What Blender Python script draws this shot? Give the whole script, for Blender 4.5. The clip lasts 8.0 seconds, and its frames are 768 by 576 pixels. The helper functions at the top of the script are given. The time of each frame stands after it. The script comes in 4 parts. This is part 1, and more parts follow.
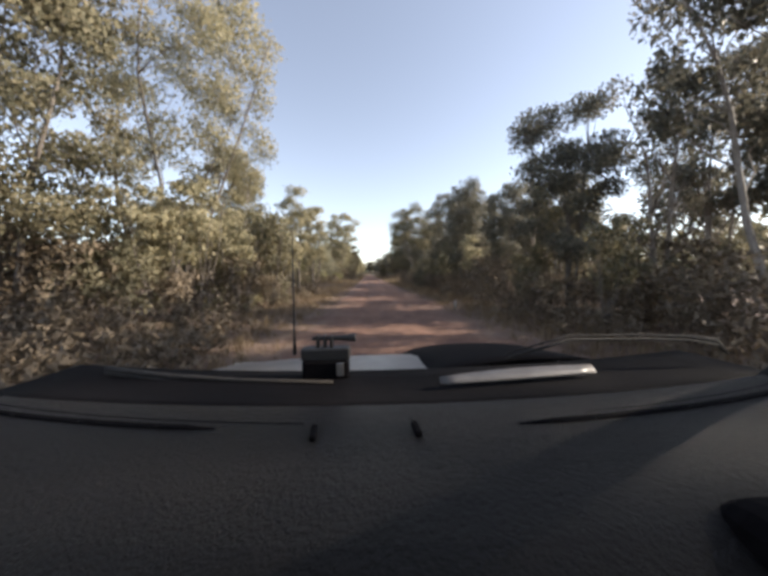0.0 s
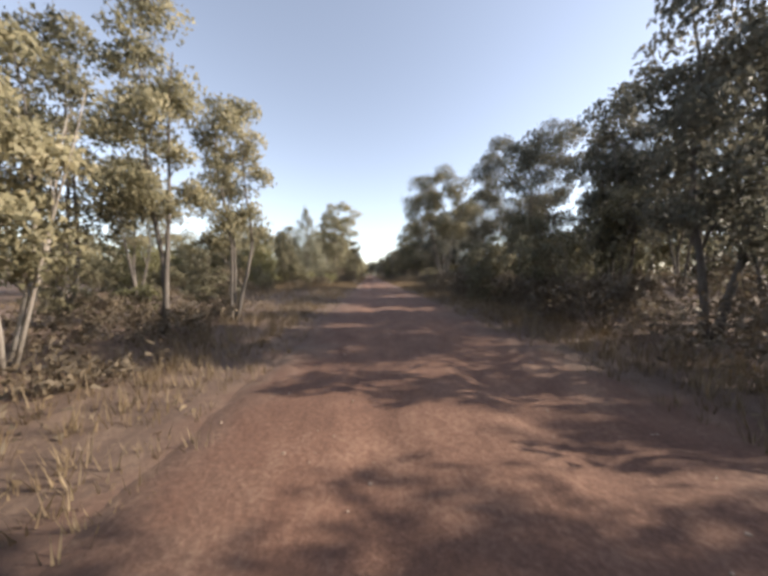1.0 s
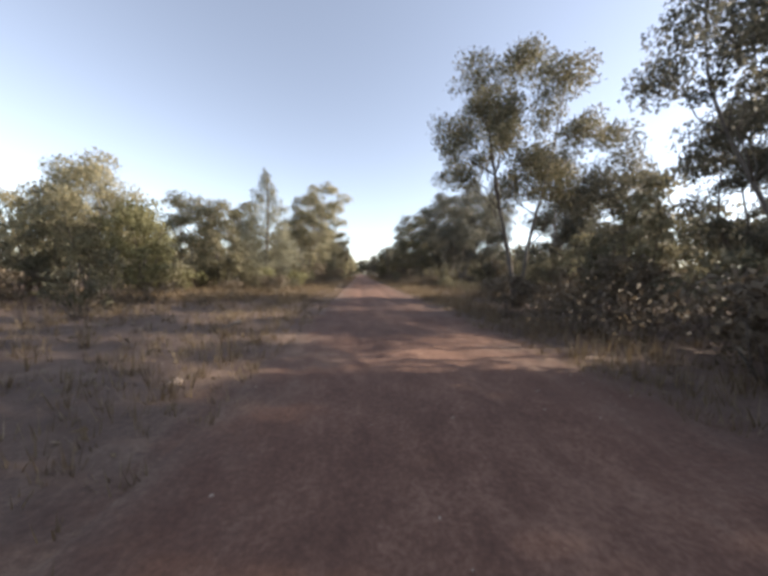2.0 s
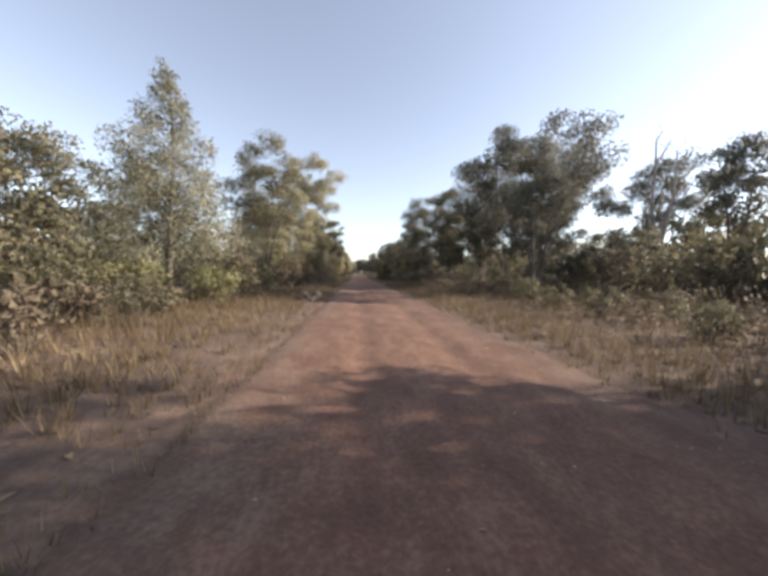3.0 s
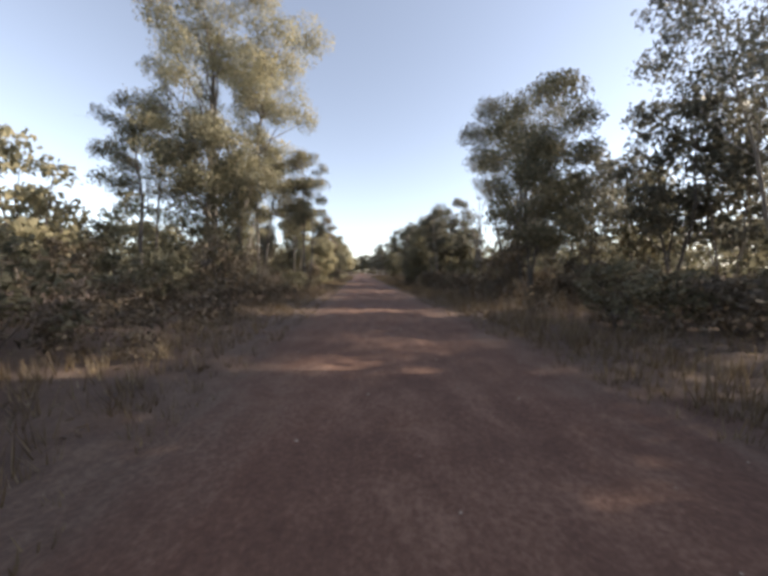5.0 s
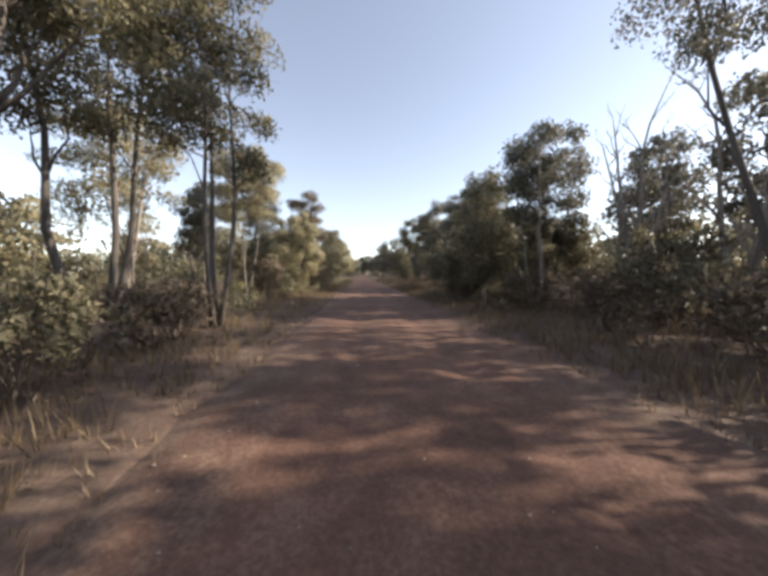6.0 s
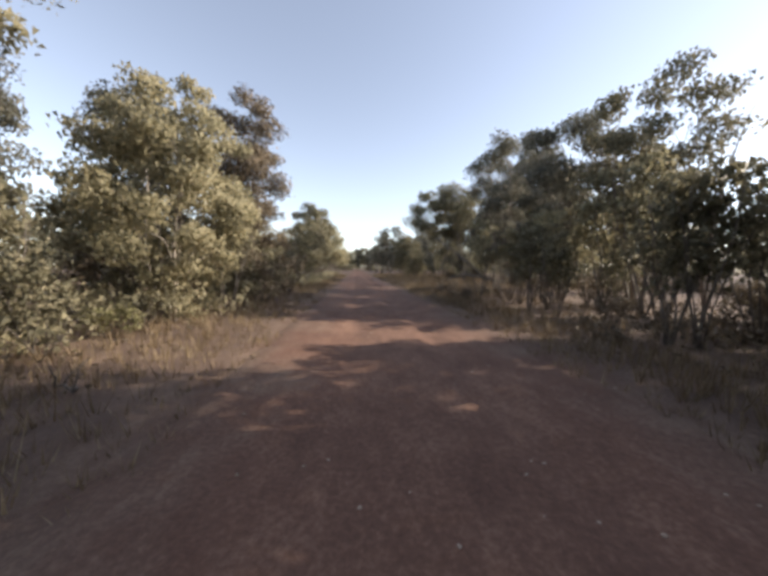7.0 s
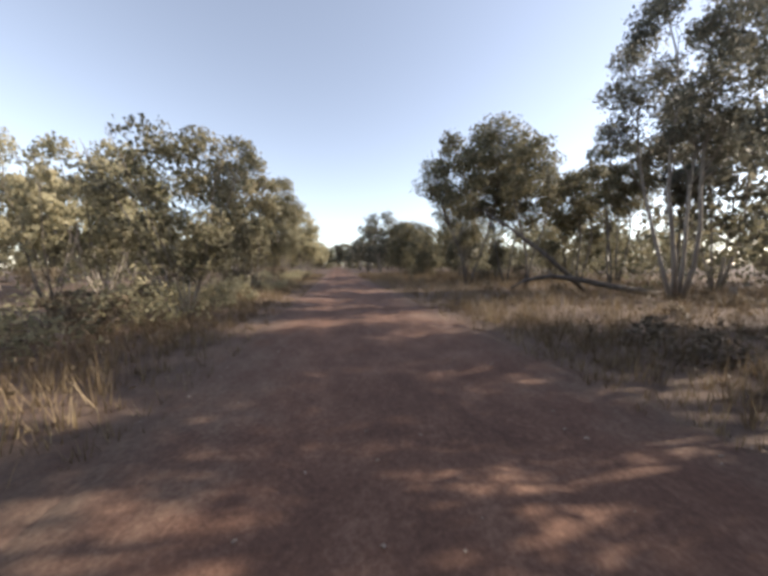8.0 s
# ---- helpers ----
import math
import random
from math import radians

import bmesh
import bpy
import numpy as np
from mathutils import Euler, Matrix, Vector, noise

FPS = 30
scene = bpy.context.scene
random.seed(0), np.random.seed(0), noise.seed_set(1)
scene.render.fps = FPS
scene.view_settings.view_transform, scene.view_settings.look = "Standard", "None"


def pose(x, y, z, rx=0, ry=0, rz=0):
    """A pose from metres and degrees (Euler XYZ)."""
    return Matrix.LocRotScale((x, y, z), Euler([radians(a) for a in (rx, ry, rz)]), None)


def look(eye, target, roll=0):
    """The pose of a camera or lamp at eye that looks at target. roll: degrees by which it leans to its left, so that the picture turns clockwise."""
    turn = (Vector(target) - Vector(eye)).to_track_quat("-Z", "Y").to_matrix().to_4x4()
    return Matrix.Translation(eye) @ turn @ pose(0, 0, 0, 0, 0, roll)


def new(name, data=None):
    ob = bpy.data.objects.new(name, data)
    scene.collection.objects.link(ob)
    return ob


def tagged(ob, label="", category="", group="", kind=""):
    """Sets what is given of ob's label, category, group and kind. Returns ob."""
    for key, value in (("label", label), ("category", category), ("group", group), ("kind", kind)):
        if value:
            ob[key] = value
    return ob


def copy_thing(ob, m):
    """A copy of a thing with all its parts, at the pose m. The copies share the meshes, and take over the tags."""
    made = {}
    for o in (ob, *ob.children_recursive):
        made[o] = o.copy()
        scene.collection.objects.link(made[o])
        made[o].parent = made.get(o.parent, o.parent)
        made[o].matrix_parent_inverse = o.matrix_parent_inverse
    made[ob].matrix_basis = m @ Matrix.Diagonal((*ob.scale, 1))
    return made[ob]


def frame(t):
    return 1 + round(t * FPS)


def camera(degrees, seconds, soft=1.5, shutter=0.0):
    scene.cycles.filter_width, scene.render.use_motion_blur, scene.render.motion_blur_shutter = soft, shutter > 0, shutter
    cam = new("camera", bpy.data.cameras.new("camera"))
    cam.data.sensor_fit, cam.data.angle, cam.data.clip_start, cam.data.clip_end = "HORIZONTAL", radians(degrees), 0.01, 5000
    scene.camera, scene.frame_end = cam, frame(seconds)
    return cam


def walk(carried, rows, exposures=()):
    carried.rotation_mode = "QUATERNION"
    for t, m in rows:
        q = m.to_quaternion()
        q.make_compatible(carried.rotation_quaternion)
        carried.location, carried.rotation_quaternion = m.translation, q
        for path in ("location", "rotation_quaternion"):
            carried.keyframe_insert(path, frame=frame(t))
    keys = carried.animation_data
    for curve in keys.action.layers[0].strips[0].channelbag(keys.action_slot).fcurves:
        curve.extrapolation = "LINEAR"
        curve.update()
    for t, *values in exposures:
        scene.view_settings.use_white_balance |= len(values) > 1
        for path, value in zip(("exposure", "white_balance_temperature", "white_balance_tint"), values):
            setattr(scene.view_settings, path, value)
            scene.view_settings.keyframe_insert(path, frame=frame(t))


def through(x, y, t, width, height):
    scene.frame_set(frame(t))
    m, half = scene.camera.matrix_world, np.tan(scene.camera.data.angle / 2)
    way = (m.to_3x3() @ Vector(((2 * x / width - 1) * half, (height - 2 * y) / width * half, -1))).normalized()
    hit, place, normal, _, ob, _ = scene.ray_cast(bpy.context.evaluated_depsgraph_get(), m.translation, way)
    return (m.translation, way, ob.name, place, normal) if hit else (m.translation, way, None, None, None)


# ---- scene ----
import itertools

# ---------------------------------------------------------------- camera
cam = camera(104.0, 8.0, soft=3.8)
PATH = [
    (0, pose(0.000, -0.000, 1.509, 87.21, 0.82, -3.06)),
    (0.5, pose(-0.037, 7.433, 1.489, 86.58, 0.24, -2.86)),
    (1, pose(-0.109, 14.788, 1.499, 87.39, 0.46, -2.75)),
    (1.5, pose(-0.210, 22.104, 1.508, 87.29, -0.49, -3.99)),
    (3, pose(-0.185, 44.176, 1.487, 87.28, -0.72, -5.18)),
    (3.5, pose(-0.069, 51.555, 1.494, 87.07, -0.03, -4.74)),
    (4, pose(0.034, 58.839, 1.494, 86.77, 0.69, -3.80)),
    (5.5, pose(0.063, 80.807, 1.502, 87.13, -0.27, -4.81)),
    (6, pose(0.051, 88.187, 1.497, 87.34, 0.52, -4.35)),
    (6.5, pose(0.015, 95.489, 1.491, 86.03, 0.46, -3.86)),
    (7, pose(-0.021, 102.818, 1.504, 86.24, -0.60, -5.39)),
    (7.5, pose(-0.012, 110.155, 1.501, 86.76, -0.27, -8.83)),
    (8, pose(0.049, 117.510, 1.503, 85.72, 0.23, -9.08)),
]
walk(cam, PATH, [(0.0, 0.88, 6500, 13.0), (8.0, 0.88, 6500, 13.0)])

# ---------------------------------------------------------------- light
SUN_EL, SUN_AZ = radians(26), radians(92)      # azimuth counted clockwise from ahead (+y)
world = bpy.data.worlds.new("sky")
scene.world = world
world.use_nodes = True
wn = world.node_tree.nodes
sky = wn.new("ShaderNodeTexSky")
sky.sky_type = "NISHITA"
sky.sun_disc = False
sky.sun_elevation, sky.sun_rotation = SUN_EL, SUN_AZ
sky.air_density, sky.dust_density, sky.ozone_density = 1.0, 0.4, 1.6
wn["Background"].inputs["Strength"].default_value = 0.15
soft_sky = wn.new("ShaderNodeHueSaturation")
soft_sky.inputs["Saturation"].default_value = 0.62
world.node_tree.links.new(sky.outputs["Color"], soft_sky.inputs["Color"])
world.node_tree.links.new(soft_sky.outputs["Color"], wn["Background"].inputs["Color"])
sun_data = bpy.data.lights.new("sun", "SUN")
sun_data.energy, sun_data.angle, sun_data.color = 5.0, radians(0.6), (1.0, 0.89, 0.72)
sun = new("sun", sun_data)
to_sun = Vector((math.sin(SUN_AZ) * math.cos(SUN_EL), math.cos(SUN_AZ) * math.cos(SUN_EL), math.sin(SUN_EL)))
sun.matrix_world = look(to_sun * 80, (0, 0, 0))


# ---------------------------------------------------------------- materials
def nodes_of(name):
    mat = bpy.data.materials.new(name)
    mat.use_nodes = True
    nt = mat.node_tree
    return mat, nt.nodes, nt.links, nt.nodes["Principled BSDF"]


def ramp_node(nodes, stops):
    r = nodes.new("ShaderNodeValToRGB")
    while len(r.color_ramp.elements) < len(stops):
        r.color_ramp.elements.new(0.5)
    for el, (at, col) in zip(r.color_ramp.elements, stops):
        el.position, el.color = at, (*col, 1)
    return r


def noise_node(nodes, links, scale, detail=6, rough=0.6, coords=None, stretch=None):
    n = nodes.new("ShaderNodeTexNoise")
    n.inputs["Scale"].default_value, n.inputs["Detail"].default_value = scale, detail
    n.inputs["Roughness"].default_value = rough
    if coords is not None:
        if stretch:
            m = nodes.new("ShaderNodeMapping")
            m.inputs["Scale"].default_value = stretch
            links.new(coords, m.inputs["Vector"])
            coords = m.outputs["Vector"]
        links.new(coords, n.inputs["Vector"])
    return n


def surface(name, dark, light, scale=3.0, rough=0.85, bump=0.3, fine=30.0, stretch=None, metallic=0.0, mottled=None, gloss=0.5):
    """Two scales of noise between two colours, with relief."""
    mat, nodes, links, bsdf = nodes_of(name)
    geo = nodes.new("ShaderNodeNewGeometry")
    pos = geo.outputs["Position"]
    a = noise_node(nodes, links, scale, 5, 0.6, pos, stretch)
    b = noise_node(nodes, links, fine, 4, 0.7, pos, stretch)
    mix = nodes.new("ShaderNodeMath")
    mix.operation = "MULTIPLY_ADD"
    links.new(b.outputs["Fac"], mix.inputs[0])
    mix.inputs[1].default_value = 0.55
    half = nodes.new("ShaderNodeMath")
    half.operation = "MULTIPLY"
    half.inputs[1].default_value = 0.5
    links.new(a.outputs["Fac"], half.inputs[0])
    links.new(half.outputs[0], mix.inputs[2])
    mid = tuple((p + q) / 2 for p, q in zip(dark, light)) if mottled is None else mottled
    r = ramp_node(nodes, [(0.36, dark), (0.52, mid), (0.68, light)])
    links.new(mix.outputs[0], r.inputs["Fac"])
    links.new(r.outputs["Color"], bsdf.inputs["Base Color"])
    bsdf.inputs["Roughness"].default_value, bsdf.inputs["Metallic"].default_value = rough, metallic
    bsdf.inputs["Specular IOR Level"].default_value = gloss
    bp = nodes.new("ShaderNodeBump")
    bp.inputs["Strength"].default_value, bp.inputs["Distance"].default_value = bump, 0.02
    links.new(mix.outputs[0], bp.inputs["Height"])
    links.new(bp.outputs["Normal"], bsdf.inputs["Normal"])
    return mat


def leaf_material(name, dark, light, dry, through=0.4):
    """Leaves that differ one by one, let some light through, and shine a little."""
    mat, nodes, links, bsdf = nodes_of(name)
    geo = nodes.new("ShaderNodeNewGeometry")
    big = noise_node(nodes, links, 0.7, 3, 0.5, geo.outputs["Position"])
    add = nodes.new("ShaderNodeMath")
    add.operation = "MULTIPLY_ADD"
    links.new(geo.outputs["Random Per Island"], add.inputs[0])
    add.inputs[1].default_value = 0.6
    half = nodes.new("ShaderNodeMath")
    half.operation = "MULTIPLY_ADD"
    half.inputs[1].default_value, half.inputs[2].default_value = 0.9, -0.25
    links.new(big.outputs["Fac"], half.inputs[0])
    links.new(half.outputs[0], add.inputs[2])
    r = ramp_node(nodes, [(0.1, dark), (0.6, light), (0.95, dry)])
    links.new(add.outputs[0], r.inputs["Fac"])
    links.new(r.outputs["Color"], bsdf.inputs["Base Color"])
    bsdf.inputs["Roughness"].default_value = 0.6
    bsdf.inputs["Specular IOR Level"].default_value = 0.22
    tr = nodes.new("ShaderNodeBsdfTranslucent")
    links.new(r.outputs["Color"], tr.inputs["Color"])
    mx = nodes.new("ShaderNodeMixShader")
    mx.inputs[0].default_value = through
    links.new(bsdf.outputs[0], mx.inputs[1])
    links.new(tr.outputs[0], mx.inputs[2])
    links.new(mx.outputs[0], nodes["Material Output"].inputs["Surface"])
    return mat


TRACK_X = 0.8


def earth_material(name):
    """Red track dirt that gives way, along a ragged edge, to darker forest soil with litter stains."""
    mat, nodes, links, bsdf = nodes_of(name)
    pos = nodes.new("ShaderNodeNewGeometry").outputs["Position"]
    wide = noise_node(nodes, links, 0.45, 5, 0.6, pos)
    mid = noise_node(nodes, links, 2.6, 6, 0.65, pos, (1, 0.55, 1))
    fine = noise_node(nodes, links, 22.0, 5, 0.7, pos)

    def calc(op, a, b, c=None):
        m = nodes.new("ShaderNodeMath")
        m.operation = op
        for k, v in enumerate((a, b, c)):
            if isinstance(v, float):
                m.inputs[k].default_value = v
            elif v is not None:
                links.new(v, m.inputs[k])
        return m.outputs[0]

    tone = calc("MULTIPLY_ADD", fine.outputs["Fac"], 0.45, calc("MULTIPLY_ADD", mid.outputs["Fac"], 0.4, calc("MULTIPLY", wide.outputs["Fac"], 0.25)))
    dirt = ramp_node(nodes, [(0.42, (0.098, 0.049, 0.033)), (0.55, (0.156, 0.081, 0.054)), (0.68, (0.25, 0.142, 0.096))])
    soil = ramp_node(nodes, [(0.42, (0.070, 0.046, 0.035)), (0.55, (0.122, 0.079, 0.058)), (0.70, (0.215, 0.148, 0.105))])
    links.new(tone, dirt.inputs["Fac"])
    links.new(tone, soil.inputs["Fac"])
    split = nodes.new("ShaderNodeSeparateXYZ")
    links.new(pos, split.inputs[0])
    off = calc("ABSOLUTE", calc("SUBTRACT", split.outputs["X"], TRACK_X), 0.0)
    ragged = calc("MULTIPLY_ADD", wide.outputs["Fac"], 3.2, calc("MULTIPLY_ADD", mid.outputs["Fac"], 2.2, off))
    edge = nodes.new("ShaderNodeMapRange")
    edge.inputs["From Min"].default_value, edge.inputs["From Max"].default_value = 4.2, 5.6
    links.new(ragged, edge.inputs["Value"])
    mix = nodes.new("ShaderNodeMix")
    mix.data_type = "RGBA"
    links.new(edge.outputs["Result"], mix.inputs["Factor"])
    links.new(dirt.outputs["Color"], mix.inputs[6])
    links.new(soil.outputs["Color"], mix.inputs[7])
    links.new(mix.outputs[2], bsdf.inputs["Base Color"])
    bsdf.inputs["Roughness"].default_value = 0.95
    bp = nodes.new("ShaderNodeBump")
    bp.inputs["Strength"].default_value, bp.inputs["Distance"].default_value = 0.75, 0.03
    links.new(tone, bp.inputs["Height"])
    links.new(bp.outputs["Normal"], bsdf.inputs["Normal"])
    return mat


M_DIRT = earth_material("red_dirt")
M_BARK = surface("grey_bark", (0.066, 0.056, 0.049), (0.195, 0.168, 0.144), 4.0, 0.9, 0.7, 30.0, stretch=(1, 1, 0.25))
M_PALE = surface("pale_bark", (0.15, 0.128, 0.108), (0.37, 0.325, 0.28), 3.0, 0.8, 0.4, 22.0, stretch=(1, 1, 0.3))
M_DEAD = surface("dead_wood", (0.15, 0.125, 0.105), (0.42, 0.37, 0.32), 5.0, 0.9, 0.6, 30.0, stretch=(1, 1, 0.3))
M_STONE = surface("pale_stone", (0.22, 0.15, 0.11), (0.46, 0.37, 0.29), 8.0, 0.9, 0.4, 40.0)
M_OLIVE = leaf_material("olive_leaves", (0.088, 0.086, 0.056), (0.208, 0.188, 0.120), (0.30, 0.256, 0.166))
# gold leaves: lightened so the colour carries the sun on the west crowns
M_SUN_GOLD = leaf_material("sunlit_gold_leaves", (0.166, 0.156, 0.098), (0.372, 0.334, 0.210), (0.47, 0.415, 0.28), 0.5)
# grey-green leaves: duller tone carries the shade of the mostly east-side crowns
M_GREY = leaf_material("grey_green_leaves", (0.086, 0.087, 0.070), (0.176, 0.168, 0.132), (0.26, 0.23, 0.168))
M_PINE = leaf_material("cypress_leaves", (0.138, 0.137, 0.096), (0.28, 0.266, 0.186), (0.38, 0.34, 0.24), 0.35)
M_SCRUB = leaf_material("brown_scrub_leaves", (0.088, 0.069, 0.051), (0.185, 0.147, 0.103), (0.25, 0.195, 0.135), 0.3)
M_LIME = leaf_material("yellow_green_leaves", (0.118, 0.116, 0.060), (0.262, 0.246, 0.124), (0.37, 0.33, 0.19), 0.45)
M_STRAW = leaf_material("dry_grass_blades", (0.115, 0.080, 0.048), (0.235, 0.172, 0.105), (0.38, 0.30, 0.19), 0.3)


# ---------------------------------------------------------------- building helpers
def mesh_from(name, verts, faces, material, smooth=False):
    me = bpy.data.meshes.new(name)
    me.from_pydata([tuple(v) for v in verts], [], faces)
    me.materials.append(material)
    if smooth:
        me.polygons.foreach_set("use_smooth", [True] * len(me.polygons))
    me.update()
    return me


def part(name, me, parent=None, label=""):
    ob = new(name, me)
    if parent is not None:
        ob.parent = parent
    return tagged(ob, label)


def thing(name, at, label, category, group="", kind=""):
    ob = new(name)
    ob.location = at
    ob.empty_display_size = 0.3
    return tagged(ob, label, category, group, kind)


def tube(path, radii, sides=6):
    """Vertices and faces of a tapering tube along a path."""
    path = [Vector(p) for p in path]
    verts, faces = [], []
    for i, p in enumerate(path):
        along = (path[min(i + 1, len(path) - 1)] - path[max(i - 1, 0)]).normalized()
        side = along.cross(Vector((0.3, 0.9, 0.1))).normalized()
        up = side.cross(along)
        for k in range(sides):
            a = 2 * math.pi * k / sides
            verts.append(p + (side * math.cos(a) + up * math.sin(a)) * radii[i])
    for i in range(len(path) - 1):
        for k in range(sides):
            n = (k + 1) % sides
            faces.append((i * sides + k, i * sides + n, (i + 1) * sides + n, (i + 1) * sides + k))
    faces.append(tuple(range(sides))[::-1])
    faces.append(tuple(range((len(path) - 1) * sides, len(path) * sides)))
    return verts, faces


def join(pieces):
    verts, faces = [], []
    for v, f in pieces:
        o = len(verts)
        verts.extend(v)
        faces.extend(tuple(i + o for i in q) for q in f)
    return verts, faces


def bent(a, b, rng, wobble, steps=5, sag=0.0):
    """A wavering path from a to b."""
    a, b = Vector(a), Vector(b)
    span = (b - a).length
    sway = [Vector((rng.uniform(-1, 1), rng.uniform(-1, 1), rng.uniform(-0.3, 0.3))) * wobble * span * q for q in (1.5, 0.8, 0.4)]
    out = []
    for i in range(steps + 1):
        u = i / steps
        p = a.lerp(b, u) + Vector((0, 0, sag * span * math.sin(math.pi * u)))
        for k, w in enumerate(sway):
            p = p + w * math.sin((k + 1) * math.pi * u)
        out.append(p)
    return out


def leaf_mesh(name, centres, outward, length, width, material, rng, droop=0.6):
    """One small pointed blade at each centre, turned so that its upper face looks out of the foliage."""
    n = len(centres)
    along = rng.normal(size=(n, 3))
    along[:, 2] -= droop * 2
    along /= np.linalg.norm(along, axis=1)[:, None]
    side = np.cross(along, rng.normal(size=(n, 3)))
    side /= np.linalg.norm(side, axis=1)[:, None] + 1e-9
    face = np.cross(side, along)
    flip = np.where((face * outward).sum(1) < 0, -1.0, 1.0)[:, None]
    side, face = side * flip, face * flip
    size = rng.uniform(0.65, 1.35, size=(n, 1))
    a = along * length * size * 0.5
    s = side * width * size * 0.5
    v = np.empty((n, 3, 3))
    v[:, 0], v[:, 1], v[:, 2] = centres - a - s, centres - a + s, centres + a
    me = bpy.data.meshes.new(name)
    me.vertices.add(n * 3)
    me.vertices.foreach_set("co", v.astype(np.float32).ravel())
    me.loops.add(n * 3)
    me.loops.foreach_set("vertex_index", np.arange(n * 3, dtype=np.int32))
    me.polygons.add(n)
    me.polygons.foreach_set("loop_start", np.arange(0, n * 3, 3, dtype=np.int32))
    me.polygons.foreach_set("use_smooth", np.ones(n, dtype=bool))
    me.update(calc_edges=True)
    nor = outward * 0.8 + face * 0.6
    nor /= np.linalg.norm(nor, axis=1)[:, None] + 1e-9
    me.normals_split_custom_set_from_vertices(np.repeat(nor, 3, axis=0).astype(np.float32))
    me.materials.append(material)
    return me


def clump_points(rng, centres, sizes, count, flat=0.72, middle=None, tufts=6):
    """Leaf places and their outward directions: every clump is a handful of rounded tufts, leafy on the outside."""
    centres, sizes = np.array(centres, dtype=float), np.array(sizes, dtype=float)
    middle = centres.mean(0) if middle is None else np.array(middle, dtype=float)
    k = len(centres)
    d = rng.normal(size=(k, tufts, 3))
    d[:, :, 2] += 0.35
    d /= np.linalg.norm(d, axis=2)[:, :, None]
    tc = (centres[:, None, :] + d * sizes[:, None, None] * rng.uniform(0.3, 0.66, size=(k, tufts, 1)) * np.array([1, 1, flat])).reshape(-1, 3)
    ts = (sizes[:, None] * rng.uniform(0.42, 0.68, size=(k, tufts))).ravel()
    pick = rng.choice(len(tc), size=count, p=ts ** 2 / (ts ** 2).sum())
    d = rng.normal(size=(count, 3))
    d[:, 2] += 0.3
    d /= np.linalg.norm(d, axis=1)[:, None]
    reach = rng.uniform(0.1, 1.0, size=(count, 1)) ** 0.45
    reach *= np.where(rng.random((count, 1)) < 0.08, rng.uniform(1.0, 1.3, size=(count, 1)), 1.0)
    p = tc[pick] + d * reach * ts[pick][:, None] * np.array([1, 1, flat])
    far = p - middle
    far /= np.abs(far).max() + 1e-9
    out = d + 1.1 * far + np.array([0, 0, 0.15])
    out /= np.linalg.norm(out, axis=1)[:, None] + 1e-9
    return p, out


def crown_clumps(rng, r, low, top, count, lean=(0.0, 0.0)):
    """Clump centres through the outer part of a rounded crown of half-width r between two heights, with gaps between them."""
    mid, half = (low + top) / 2, (top - low) / 2
    size = 1.72 * (r * r * half) ** (1 / 3) / math.sqrt(count)
    i = np.arange(count)
    v = np.clip(1 - 1.82 * (i + rng.uniform(0.2, 0.8, count)) / count, -0.82, 1)
    a = 2.399963 * i + rng.uniform(-0.35, 0.35, count)
    q = np.sqrt(np.maximum(0.02, 1 - np.abs(v) ** 3))
    deep = np.where(i % 4 == 3, rng.uniform(0.3, 0.65, count), rng.uniform(0.74, 1.0, count))
    s = size * rng.uniform(0.72, 1.28, count)
    c = np.stack([np.cos(a) * q * deep, np.sin(a) * q * deep, v * np.where(v > 0, deep, 1.0)], 1) * np.array([r, r, half])
    for k in (0, 1):
        lo, hi = (c[:, k] - s * 1.1).min(), (c[:, k] + s * 1.1).max()
        c[:, k] = (c[:, k] - (lo + hi) / 2) * min(1.25, max(0.3, (2 * r - 2.2 * size) / max(hi - lo - 2.2 * size, 0.1)))
    lift = half - (c[:, 2] + s * 0.95).max()
    c[:, 2] += mid + lift
    c[:, 0] += lean[0] * np.clip(c[:, 2] / top, 0.3, 1)
    c[:, 1] += lean[1]
    return c, s


GUM_LABELS = {
    "olive_leaves": "olive-green eucalypt with slender grey limbs beside the track",
    "sunlit_gold_leaves": "golden-green eucalypt with sunlight in its leaf colour and slim pale stems",
    "grey_green_leaves": "dull grey-green eucalypt with dark branching stems",
    "brown_scrub_leaves": "brownish drought-stressed eucalypt with thin stems",
    "yellow_green_leaves": "bright yellow-green leafy young eucalypt",
}


